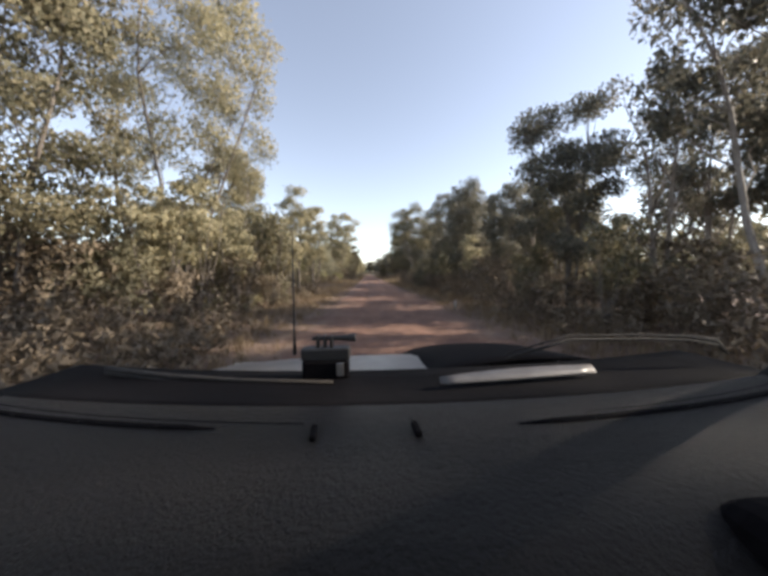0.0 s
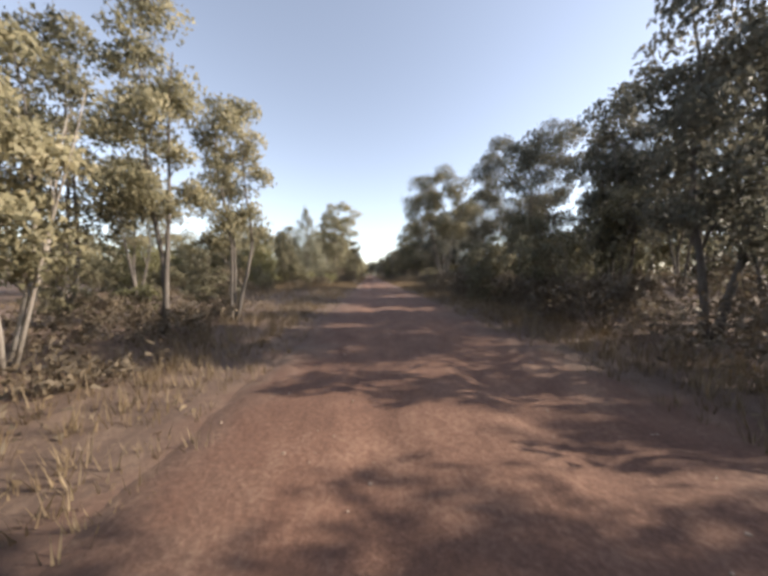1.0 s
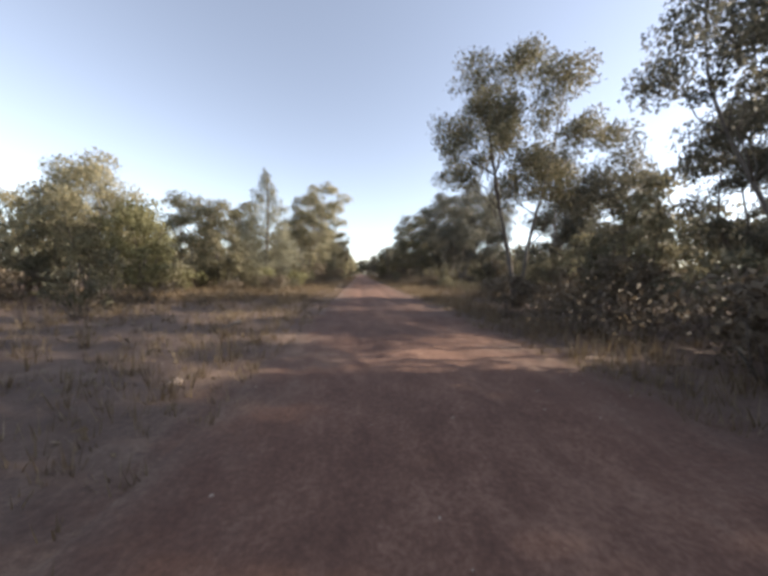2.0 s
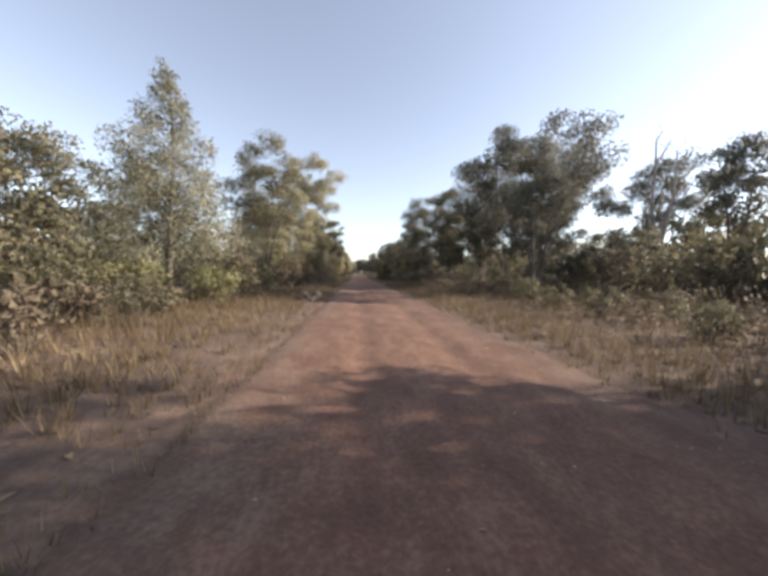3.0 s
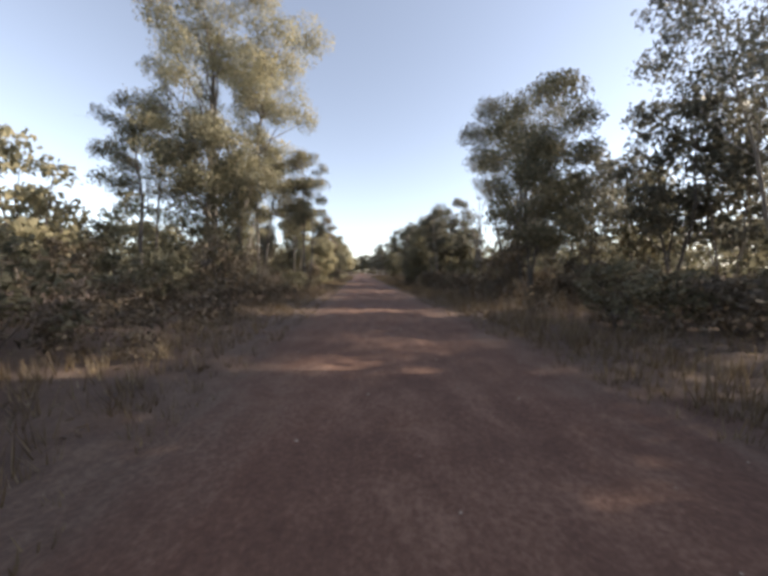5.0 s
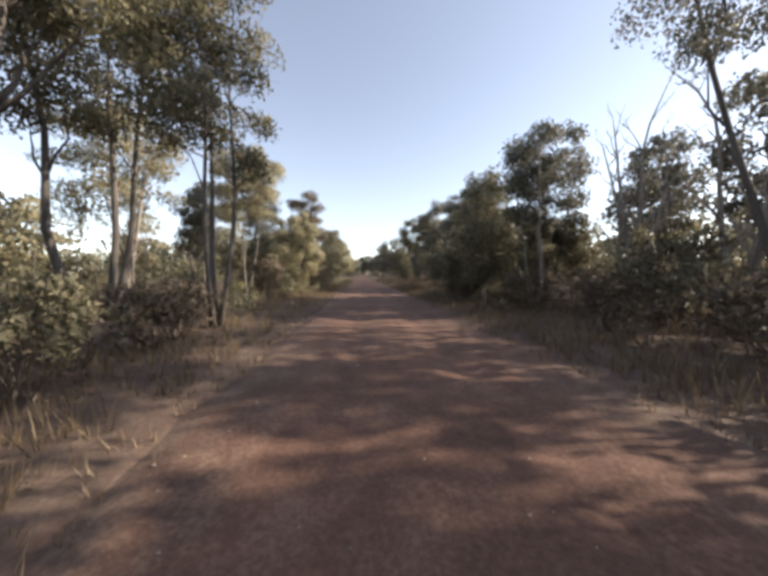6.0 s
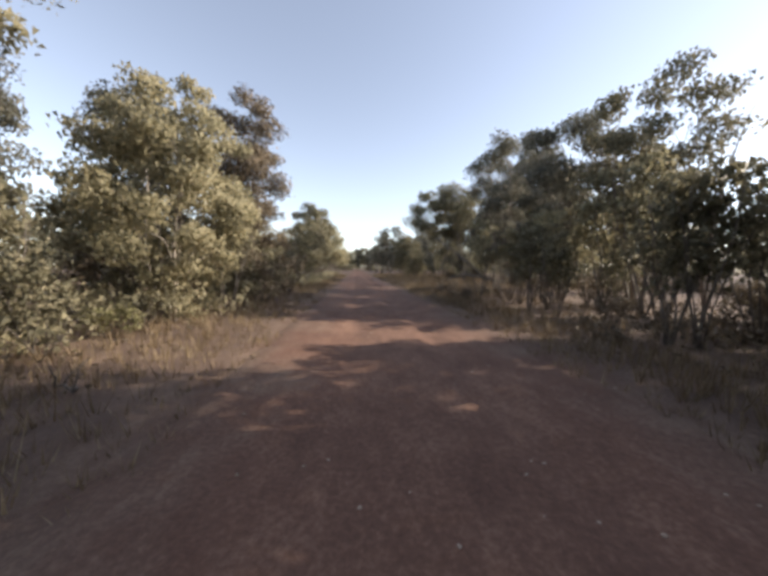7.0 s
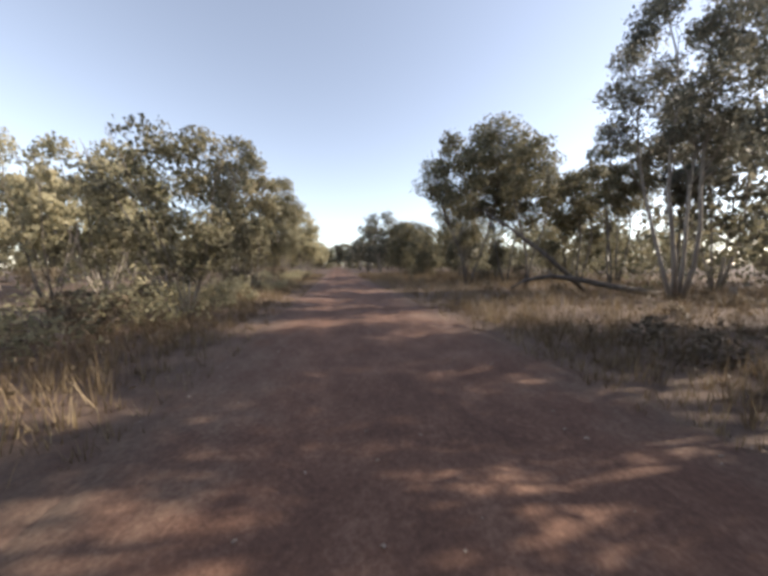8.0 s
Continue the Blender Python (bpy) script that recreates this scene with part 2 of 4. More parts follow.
def gum(x, y, h, r, low=0.4, stems=3, clumps=16, mat=None, bark=None, lean=(0.0, 0.0), seed=1, girth=1.0, label="", spread=0.35, group="roadside eucalypts", leaf=None, dense=2.2):
    """A eucalypt: stems that fork from the base, limbs to every clump, a broken crown of single leaves."""
    mat, bark = mat or M_OLIVE, bark or M_BARK
    leaf = leaf or (0.18 if y > 128 else 0.105 if abs(x) < 8 else 0.125 if abs(x) < 15 else 0.165)
    rng, prng = np.random.default_rng(seed), random.Random(seed)
    tree = thing("eucalypt_tree", (x, y, -0.06), label or GUM_LABELS[mat.name], "tree", group)
    clumps = int(clumps * 1.5)
    centres, sizes = crown_clumps(rng, r, low * h, h, clumps, lean)
    wood = []
    rad = 0.0085 * h * girth + 0.025
    tops = []
    for k in range(stems):
        a = 2 * math.pi * k / stems + prng.uniform(-0.6, 0.6)
        foot = (math.cos(a) * rad * 0.9 * (stems > 1), math.sin(a) * rad * 0.9 * (stems > 1), 0)
        end = (lean[0] * 0.85 + math.cos(a) * r * spread, lean[1] * 0.85 + math.sin(a) * r * spread, h * (low + 0.72 * (1 - low)))
        path = bent(foot, end, prng, 0.03, 7)
        g = rad * prng.uniform(0.75, 1.1) / (1 + 0.18 * (stems - 1))
        wood.append(tube(path, [g * (1.35 if i == 0 else 1 - 0.8 * i / 7) for i in range(8)], 7))
        tops.append((path, g))
    for c, s in zip(centres, sizes):
        path, g = min(tops, key=lambda q: (q[0][4] - Vector(c)).length)
        start = min(range(2, 7), key=lambda i: abs(path[i].z - (c[2] - 0.5 * r)))
        limb = bent(path[start], c, prng, 0.07, 4, 0.05)
        g2 = g * (1 - 0.8 * start / 7) * 0.55
        wood.append(tube(limb, [g2, g2 * 0.8, g2 * 0.6, g2 * 0.42, g2 * 0.2], 3))
        for _ in range(1):
            tip = Vector(c) + Vector((prng.uniform(-1, 1), prng.uniform(-1, 1), prng.uniform(-0.3, 0.8))) * s
            wood.append(tube(bent(limb[3], tip, prng, 0.08, 2), [g2 * 0.36, g2 * 0.25, g2 * 0.1], 3))
    v, f = join(wood)
    part("trunk", mesh_from("trunk", v, f, bark, True), tree, "forked trunk and bare limbs")
    count = int(dense * math.pi * r * h * (1 - low) * 0.5 / (0.29 * leaf * leaf))
    pts, out = clump_points(rng, centres, sizes, count)
    part("crown", leaf_mesh("crown", pts, out, leaf, leaf * 0.72, mat, rng), tree, "broken crown of narrow leaves")
    return tree


def cypress(x, y, h, r, seed=3):
    """A native cypress pine: a pointed cone of dense fine foliage down to the ground."""
    rng, prng = np.random.default_rng(seed), random.Random(seed)
    tree = thing("cypress_pine", (x, y, -0.06), "tall pointed grey-green native cypress pine with dense foliage", "tree")
    wood = [tube(bent((0, 0, 0), (0.1, 0, h * 0.96), prng, 0.01, 8), [0.16 * (1 - 0.11 * i) for i in range(9)], 7)]
    centres, sizes = [], []
    for i in range(60):
        u = (i / 59) ** 0.9
        a = 2.399963 * i
        w = r * (1 - u) ** 0.8 * prng.uniform(0.75, 1.15)
        z = h * (0.07 + 0.9 * u)
        s = max(0.22, r * 0.42 * (1 - u * 0.75)) * prng.uniform(0.8, 1.2)
        c = (math.cos(a) * max(w - s * 0.4, 0), math.sin(a) * max(w - s * 0.4, 0), z)
        centres.append(c)
        sizes.append(s)
        wood.append(tube(bent((0, 0, z - 0.25 * w), c, prng, 0.05, 3), [0.035, 0.028, 0.02, 0.01], 4))
    v, f = join(wood)
    part("trunk", mesh_from("trunk", v, f, M_BARK, True), tree)
    pts, out = clump_points(rng, centres, sizes, 27000, 1.05, (0, 0, h * 0.35))
    part("crown", leaf_mesh("crown", pts, out, 0.14, 0.07, M_PINE, rng, -0.2), tree, "feathery grey-green foliage")
    return tree


def overhang(tree, limb, twigs, tufts, sizes, mat, seed):
    """A low bough reaching out of a crown: bare hanging twigs and a few leafy tufts."""
    rng, prng = np.random.default_rng(seed), random.Random(seed)
    o = tree.location
    wood = []
    for path, thick in [(limb, 0.042)] + [(t, 0.017) for t in twigs]:
        pts = []
        for a, b in zip(path, path[1:]):
            pts += bent(Vector(a) - o, Vector(b) - o, prng, 0.07, 5)[:-1]
        pts.append(Vector(path[-1]) - o)
        wood.append(tube(pts, [thick * (1 - 0.7 * i / (len(pts) - 1)) for i in range(len(pts))], 5))
    bough = part("bough", mesh_from("bough", *join(wood), M_BARK, True), tree, "low bough with bare hanging twigs")
    pts, out = clump_points(rng, [Vector(p) - o for p in tufts], sizes, 2600, 1.1)
    part("leaf_spray", leaf_mesh("leaf_spray", pts, out, 0.085, 0.04, mat, rng), bough)


def dead_tree(x, y, h, r, stems=3, seed=5, label="", lean=(0.0, 0.0), girth=1.0):
    """A leafless grey tree with forking bare branches."""
    prng = random.Random(seed)
    tree = thing("dead_tree", (x, y, -0.05), label or "bare grey dead tree with upright leafless branches", "dead tree", "dead trees")
    trunk, boughs = [], []
    for k in range(stems):
        a = 2 * math.pi * k / stems + prng.uniform(-0.5, 0.5)
        end = (lean[0] + math.cos(a) * r * 0.5, lean[1] + math.sin(a) * r * 0.5, h * prng.uniform(0.75, 1.0))
        path = bent((math.cos(a) * 0.05, math.sin(a) * 0.05, 0), end, prng, 0.04, 8)
        g = (0.012 * h + 0.015) * girth
        trunk.append(tube(path, [g * (1 - 0.105 * i) for i in range(9)], 6))
        for i in range(2, 9):
            for _ in range(2):
                b = prng.uniform(0, 2 * math.pi)
                ln = h * prng.uniform(0.10, 0.26) * (1.15 - i / 12)
                tip = path[i] + Vector((math.cos(b) * ln * 0.6, math.sin(b) * ln * 0.6, ln * 0.85))
                limb = bent(path[i], tip, prng, 0.06, 3)
                g2 = max(g * (1 - 0.105 * i) * 0.6, 0.012)
                boughs.append(tube(limb, [g2, g2 * 0.75, g2 * 0.5, g2 * 0.25], 5))
                for _ in range(2):
                    t2 = limb[2] + Vector((prng.uniform(-0.5, 0.5), prng.uniform(-0.5, 0.5), prng.uniform(0.2, 0.8))) * ln * 0.6
                    boughs.append(tube(bent(limb[2], t2, prng, 0.06, 2), [g2 * 0.45, g2 * 0.3, g2 * 0.12], 4))
    part("trunk", mesh_from("trunk", *join(trunk + boughs), M_DEAD, True), tree, "grey trunk with bare branches")
    return tree


def shrub(name, label, mat, h, r, leaves, leaf, stems, seed, group):
    """A low bush: many thin stems from the ground with leaves from near the ground up."""
    rng, prng = np.random.default_rng(seed), random.Random(seed)
    bush = thing(name, (0, -40, -0.05), label, "shrub", group)
    centres, sizes, wood = [], [], []
    for k in range(stems):
        a = 2.399963 * k + prng.uniform(-0.4, 0.4)
        q = math.sqrt((k + 0.5) / stems) * r * 0.8
        z = h * prng.uniform(0.5, 0.85) * (1.05 - 0.35 * (q / r) ** 2)
        c = (math.cos(a) * q, math.sin(a) * q, z)
        centres.append(c)
        sizes.append(max(0.2, r * prng.uniform(0.26, 0.42)))
        if k % 2:
            centres.append((c[0] * 0.9, c[1] * 0.9, z * 0.5))
            sizes.append(max(0.2, r * prng.uniform(0.24, 0.36)))
        wood.append(tube(bent((c[0] * 0.15, c[1] * 0.15, 0), c, prng, 0.06, 4), [0.022, 0.018, 0.014, 0.01, 0.004], 3))
    part("woody_base", mesh_from("woody_base", *join(wood), M_BARK, True), bush)
    pts, out = clump_points(rng, centres, sizes, leaves, 0.95, (0, 0, h * 0.2))
    pts[:, 2] = np.maximum(pts[:, 2], 0.06)
    part("foliage", leaf_mesh("foliage", pts, out, leaf, leaf * 0.5, mat, rng, 0.1), bush)
    return bush


# ---------------------------------------------------------------- ground and track
def sheet(name, xs, ys, height, material, label, category):
    nx, ny = len(xs), len(ys)
    verts = [(x, y, height(x, y)) for y in ys for x in xs]
    faces = [(j * nx + i, j * nx + i + 1, (j + 1) * nx + i + 1, (j + 1) * nx + i) for j in range(ny - 1) for i in range(nx - 1)]
    ob = new(name, mesh_from(name, verts, faces, material, True))
    return tagged(ob, label, category, kind="structure")


def ground_z(x, y):
    out = max(0.0, abs(x - TRACK_X) - 2.9)
    rise = min(out / 3.0, 1.0)
    return -0.14 * (abs(x - TRACK_X) < 2.05) + rise * (0.10 * noise.noise(Vector((x * 0.35, y * 0.35, 1.7))) + 0.05 * noise.noise(Vector((x * 1.1, y * 1.1, 4.0)))) + 0.05 * rise + 0.02


def track_z(x, y):
    u = x - TRACK_X
    edge = max(0.0, abs(u) + 0.3 * noise.noise(Vector((y * 0.22, 9 if u > 0 else 3, 0))) + 0.16 * noise.noise(Vector((y * 1.3, 5 if u > 0 else 1, 0))) - 2.3)
    ruts = -0.045 * (math.exp(-((u - 0.85) / 0.28) ** 2) + math.exp(-((u + 0.85) / 0.28) ** 2))
    bank = 0.03 * math.exp(-((abs(u) - 2.35) / 0.22) ** 2) * (0.6 + 0.8 * noise.noise(Vector((u * 0.4, y * 0.6, 2))))
    rough = 0.035 * noise.noise(Vector((u * 0.25, y * 0.9, 6))) + 0.03 * noise.noise(Vector((u * 0.12, y * 1.7, 11))) + 0.018 * noise.noise(Vector((x * 2.2, y * 2.2, 0))) + 0.02 * noise.noise(Vector((x * 0.5, y * 0.7, 3)))
    return 0.03 + ruts + bank + rough - 0.10 * edge


def spread_coords(inner, step, outer, grow):
    out, s = [0.0], step
    while out[-1] < outer:
        if out[-1] > inner:
            s *= grow
        out.append(out[-1] + s)
    return out


gx = spread_coords(24, 0.6, 2600, 1.22)
gx = [-v for v in gx[:0:-1]] + gx
gy = spread_coords(175, 0.9, 2600, 1.22)
gy = [-v for v in spread_coords(12, 1.0, 2600, 1.3)[:0:-1]] + gy
sheet("ground", gx, gy, ground_z, M_DIRT, "red-brown forest floor with dry leaf litter", "ground")
ty = [-30 + 0.35 * i for i in range(int(200 / 0.35))] + [170 + 2.0 * i for i in range(1, 42)]
tx = [TRACK_X - 3.3 + 0.165 * i for i in range(41)]
sheet("road", tx, ty, track_z, M_DIRT, "unsealed red dirt track with shallow wheel ruts", "dirt road")

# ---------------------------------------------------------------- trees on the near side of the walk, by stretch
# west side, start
gum(-9.4, 14.2, 14.4, 4.6, 0.42, 4, 26, M_SUN_GOLD, M_BARK, (2.2, 0.0), 11, 1.15, spread=0.75, dense=1.6)
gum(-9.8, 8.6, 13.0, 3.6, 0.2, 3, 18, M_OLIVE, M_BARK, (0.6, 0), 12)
gum(-13.5, 20.5, 7.0, 2.6, 0.3, 3, 12, M_SUN_GOLD, M_BARK, (0, 0), 13)
gum(-8.0, 18.7, 9.4, 2.1, 0.58, 3, 14, M_SUN_GOLD, M_PALE, (0, 0), 14, spread=0.5)
gum(-8.6, 18.2, 5.3, 2.0, 0.38, 6, 14, M_SUN_GOLD, M_PALE, (0, 0), 15, spread=0.8)
gum(-5.7, 19.6, 5.6, 1.4, 0.34, 5, 12, M_SUN_GOLD, M_PALE, (0, 0), 188, spread=0.8)
gum(-6.8, 14.6, 4.9, 1.6, 0.36, 6, 12, M_SUN_GOLD, M_PALE, (0, 0), 196, 1.2, spread=0.8, dense=2.0)
gum(-8.9, 12.9, 4.6, 1.5, 0.36, 5, 12, M_SUN_GOLD, M_PALE, (0, 0), 197, 1.2, spread=0.8, dense=2.0)
gum(-5.3, 16.9, 4.5, 1.2, 0.40, 5, 10, M_SUN_GOLD, M_PALE, (0, 0), 198, 1.2, spread=0.8, dense=2.0)
gum(-5.2, 22.4, 8.3, 1.5, 0.36, 2, 13, M_SUN_GOLD, M_BARK, (0, 0), 16)
gum(-4.4, 24.4, 7.3, 1.5, 0.3, 3, 12, M_SUN_GOLD, M_BARK, (0, 0), 17)
gum(-9.3, 24.2, 9.2, 2.4, 0.35, 3, 13, M_OLIVE, M_BARK, (0, 0), 18)
gum(-14.6, 34.3, 9.4, 2.5, 0.35, 3, 13, M_SUN_GOLD, M_BARK, (0, 0), 19)
# west side, set-back tree line behind the clearing
gum(-14.0, 46.0, 7.8, 2.9, 0.3, 3, 13, M_SUN_GOLD, M_BARK, (0, 0), 21)
gum(-20.5, 44.0, 5.8, 3.0, 0.2, 4, 12, M_LIME, M_BARK, (0, 0), 22)
gum(-21.5, 50.5, 7.2, 2.6, 0.3, 3, 12, M_SUN_GOLD, M_BARK, (0, 0), 23)
gum(-10.6, 45.0, 5.3, 2.1, 0.2, 3, 11, M_LIME, M_BARK, (0, 0), 24)
gum(-10.5, 52.5, 7.2, 2.0, 0.2, 3, 12, M_OLIVE, M_BARK, (0, 0), 25)
gum(-17.2, 48.5, 6.8, 2.4, 0.25, 3, 12, M_OLIVE, M_BARK, (0, 0), 20)
gum(-26.0, 42.0, 6.2, 3.0, 0.25, 3, 12, M_SUN_GOLD, M_BARK, (0, 0), 26)
cypress(-9.4, 60.0, 11.6, 4.1, 27)
gum(-17.6, 62.0, 9.8, 3.4, 0.3, 4, 15, M_OLIVE, M_BARK, (0, 0), 28)
gum(-13.8, 66.5, 10.2, 2.6, 0.35, 3, 13, M_OLIVE, M_BARK, (0, 0), 29)
gum(-6.6, 65.7, 11.2, 3.0, 0.44, 4, 14, M_OLIVE, M_BARK, (0.1, 0), 30, 0.8, spread=0.85, dense=1.9)
gum(-7.6, 75.0, 10.6, 4.0, 0.22, 4, 18, M_SUN_GOLD, M_BARK, (0, 0), 31)
gum(-12.5, 81.0, 9.0, 3.0, 0.3, 3, 13, M_OLIVE, M_BARK, (0, 0), 32)
gum(-10.4, 94.8, 21.0, 6.2, 0.30, 3, 34, M_SUN_GOLD, M_BARK, (3.2, 0), 33, 1.6, spread=0.4, dense=1.9)
gum(-14.4, 95.5, 13.5, 3.4, 0.52, 2, 15, M_OLIVE, M_BARK, (0, 0), 182, 1.2)
gum(-4.2, 97.2, 11.0, 2.3, 0.40, 3, 15, M_OLIVE, M_BARK, (0, 0), 34)
gum(-11.3, 103.6, 9.8, 3.0, 0.45, 2, 14, M_SUN_GOLD, M_BARK, (0.3, 0), 90, spread=0.6, dense=2.0)
overhung = gum(-8.3, 98.5, 12.5, 3.2, 0.44, 3, 18, M_OLIVE, M_BARK, (0, 0), 35, 1.5, spread=0.5)
overhang(overhung, [(-7.4, 98.9, 6.3), (-6.3, 99.4, 6.2), (-5.2, 99.9, 5.6), (-4.8, 100.0, 5.0), (-4.35, 100.3, 4.75), (-4.0, 100.5, 4.9), (-3.7, 100.8, 5.5)],
         [[(-4.35, 100.3, 4.85), (-4.25, 100.4, 4.3), (-4.35, 100.5, 3.85)], [(-4.0, 100.5, 4.9), (-4.2, 100.7, 4.55), (-3.8, 100.9, 4.2)], [(-4.1, 100.6, 4.6), (-3.9, 100.8, 4.3), (-3.6, 101.0, 4.35)],
          [(-4.8, 100.0, 5.0), (-5.0, 100.0, 4.4), (-4.75, 99.95, 3.6)], [(-4.25, 100.4, 4.1), (-4.05, 100.6, 3.95), (-3.9, 100.7, 3.7)]],
         [(-4.85, 99.95, 4.15), (-4.7, 99.95, 3.6), (-4.95, 100.0, 3.85), (-4.3, 100.5, 5.5), (-3.8, 100.8, 5.75), (-4.0, 101.0, 5.4)], [0.42, 0.4, 0.4, 0.4, 0.45, 0.35], M_SUN_GOLD, 189)
gum(-6.0, 87.0, 8.5, 2.6, 0.2, 3, 13, M_OLIVE, M_BARK, (0, 0), 36)
gum(-4.9, 104.6, 2.7, 1.2, 0.12, 4, 10, M_SCRUB, M_BARK, (0, 0), 37)
gum(-7.0, 107.4, 9.7, 2.6, 0.5, 3, 18, M_SUN_GOLD, M_BARK, (0.2, 0), 38, spread=0.4, dense=3.2)
gum(-10.2, 107.8, 7.0, 1.5, 0.45, 2, 9, M_GREY, M_BARK, (0, 0), 186, spread=0.4)
gum(-4.9, 111.3, 6.5, 2.45, 0.14, 4, 22, M_SUN_GOLD, M_PALE, (0, 0), 39, dense=3.0)
gum(-12.6, 114.0, 9.6, 2.2, 0.3, 3, 13, M_GREY, M_BARK, (0, 0), 40)
gum(-5.2, 118.0, 9.8, 2.4, 0.22, 3, 15, M_SCRUB, M_BARK, (0, 0), 41, dense=2.8)
gum(-9.4, 117.5, 10.0, 2.4, 0.25, 3, 13, M_GREY, M_BARK, (0, 0), 42)
gum(-4.0, 126.3, 5.4, 2.1, 0.34, 9, 16, M_OLIVE, M_PALE, (0, 0), 43, spread=0.85)
gum(-14.5, 142.0, 10.2, 3.4, 0.3, 3, 14, M_LIME, M_BARK, (0, 0), 44)
gum(-21.0, 140.0, 10.6, 3.6, 0.3, 3, 14, M_SUN_GOLD, M_BARK, (0, 0), 45)
gum(-27.5, 143.0, 11.0, 3.6, 0.3, 3, 14, M_SUN_GOLD, M_BARK, (0, 0), 46)
gum(-5.1, 136.0, 8.4, 2.4, 0.22, 5, 17, M_OLIVE, M_BARK, (0, 0), 49, spread=0.7, dense=2.8)
gum(-10.5, 133.0, 7.4, 2.8, 0.4, 7, 15, M_SUN_GOLD, M_PALE, (0, 0), 50, spread=0.8)
gum(-5.7, 151.5, 11.0, 3.0, 0.2, 3, 16, M_OLIVE, M_BARK, (0, 0), 47, dense=2.8)
gum(-6.0, 157.5, 11.0, 2.6, 0.2, 3, 14, M_OLIVE, M_BARK, (0, 0), 48)

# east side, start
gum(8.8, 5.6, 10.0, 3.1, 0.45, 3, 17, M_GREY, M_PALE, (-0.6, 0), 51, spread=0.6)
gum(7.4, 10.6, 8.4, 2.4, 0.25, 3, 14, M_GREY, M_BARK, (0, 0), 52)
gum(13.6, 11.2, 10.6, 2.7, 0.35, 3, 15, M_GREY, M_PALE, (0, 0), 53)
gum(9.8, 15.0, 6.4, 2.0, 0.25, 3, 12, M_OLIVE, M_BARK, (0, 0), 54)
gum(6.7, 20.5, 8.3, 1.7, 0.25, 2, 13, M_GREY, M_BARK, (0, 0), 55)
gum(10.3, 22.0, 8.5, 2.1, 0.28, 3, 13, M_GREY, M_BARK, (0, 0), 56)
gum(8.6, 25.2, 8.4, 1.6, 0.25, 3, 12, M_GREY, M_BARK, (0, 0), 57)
gum(5.7, 29.0, 3.4, 1.6, 0.15, 4, 12, M_OLIVE, M_BARK, (0, 0), 58)
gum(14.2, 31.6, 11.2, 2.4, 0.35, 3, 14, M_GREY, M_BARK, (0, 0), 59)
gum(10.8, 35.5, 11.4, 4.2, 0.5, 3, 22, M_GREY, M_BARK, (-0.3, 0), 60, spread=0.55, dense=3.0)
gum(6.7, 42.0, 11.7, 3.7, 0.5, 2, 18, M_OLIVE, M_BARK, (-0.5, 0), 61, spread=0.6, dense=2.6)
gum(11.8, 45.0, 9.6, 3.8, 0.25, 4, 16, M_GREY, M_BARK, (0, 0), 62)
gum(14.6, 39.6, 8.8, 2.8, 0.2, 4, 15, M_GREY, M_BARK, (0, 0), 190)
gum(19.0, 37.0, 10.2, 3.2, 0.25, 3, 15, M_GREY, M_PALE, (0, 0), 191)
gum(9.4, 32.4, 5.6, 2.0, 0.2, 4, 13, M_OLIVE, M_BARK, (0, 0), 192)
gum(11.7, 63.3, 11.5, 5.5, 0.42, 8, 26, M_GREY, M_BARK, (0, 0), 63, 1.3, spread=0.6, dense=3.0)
gum(24.0, 61.5, 11.2, 2.4, 0.5, 2, 11, M_GREY, M_BARK, (0, 0), 187, spread=0.4, dense=2.4)
gum(21.5, 66.4, 5.9, 2.6, 0.15, 4, 14, M_GREY, M_BARK, (0, 0), 194)
gum(16.9, 66.0, 5.4, 2.2, 0.2, 4, 13, M_GREY, M_BARK, (0, 0), 195)
gum(31.0, 72.0, 14.0, 4.2, 0.4, 3, 16, M_GREY, M_BARK, (0, 0), 64)
gum(9.4, 75.0, 10.6, 2.8, 0.2, 3, 15, M_OLIVE, M_BARK, (0, 0), 65)
gum(20.5, 76.5, 17.5, 5.2, 0.4, 3, 20, M_GREY, M_PALE, (0, 0), 66, 1.2, spread=0.6, dense=1.7)
gum(16.8, 83.5, 16.5, 5.6, 0.45, 4, 21, M_GREY, M_PALE, (0, 0), 67, 1.1, spread=0.6, dense=1.7)
gum(8.6, 88.0, 11.3, 3.2, 0.22, 3, 15, M_OLIVE, M_BARK, (0, 0), 68)
gum(11.8, 95.3, 15.4, 4.3, 0.42, 3, 18, M_GREY, M_BARK, (-0.9, 0), 69, spread=0.55, dense=1.8)
gum(6.4, 98.8, 7.2, 1.3, 0.5, 3, 11, M_GREY, M_PALE, (0, 0), 70, spread=0.5)
gum(5.5, 101.0, 6.0, 1.6, 0.15, 4, 13, M_OLIVE, M_BARK, (0, 0), 193)
gum(9.2, 102.6, 9.0, 2.5, 0.34, 4, 15, M_GREY, M_BARK, (0, 0), 71, spread=0.5)
gum(7.2, 105.5, 7.9, 1.8, 0.34, 4, 13, M_OLIVE, M_PALE, (0, 0), 72, spread=0.5)
gum(10.3, 113.0, 8.6, 2.6, 0.32, 5, 17, M_OLIVE, M_PALE, (0, 0), 73, spread=0.55)
gum(9.8, 116.5, 9.2, 2.4, 0.3, 8, 15, M_GREY, M_PALE, (0, 0), 74, spread=0.5, dense=2.8)
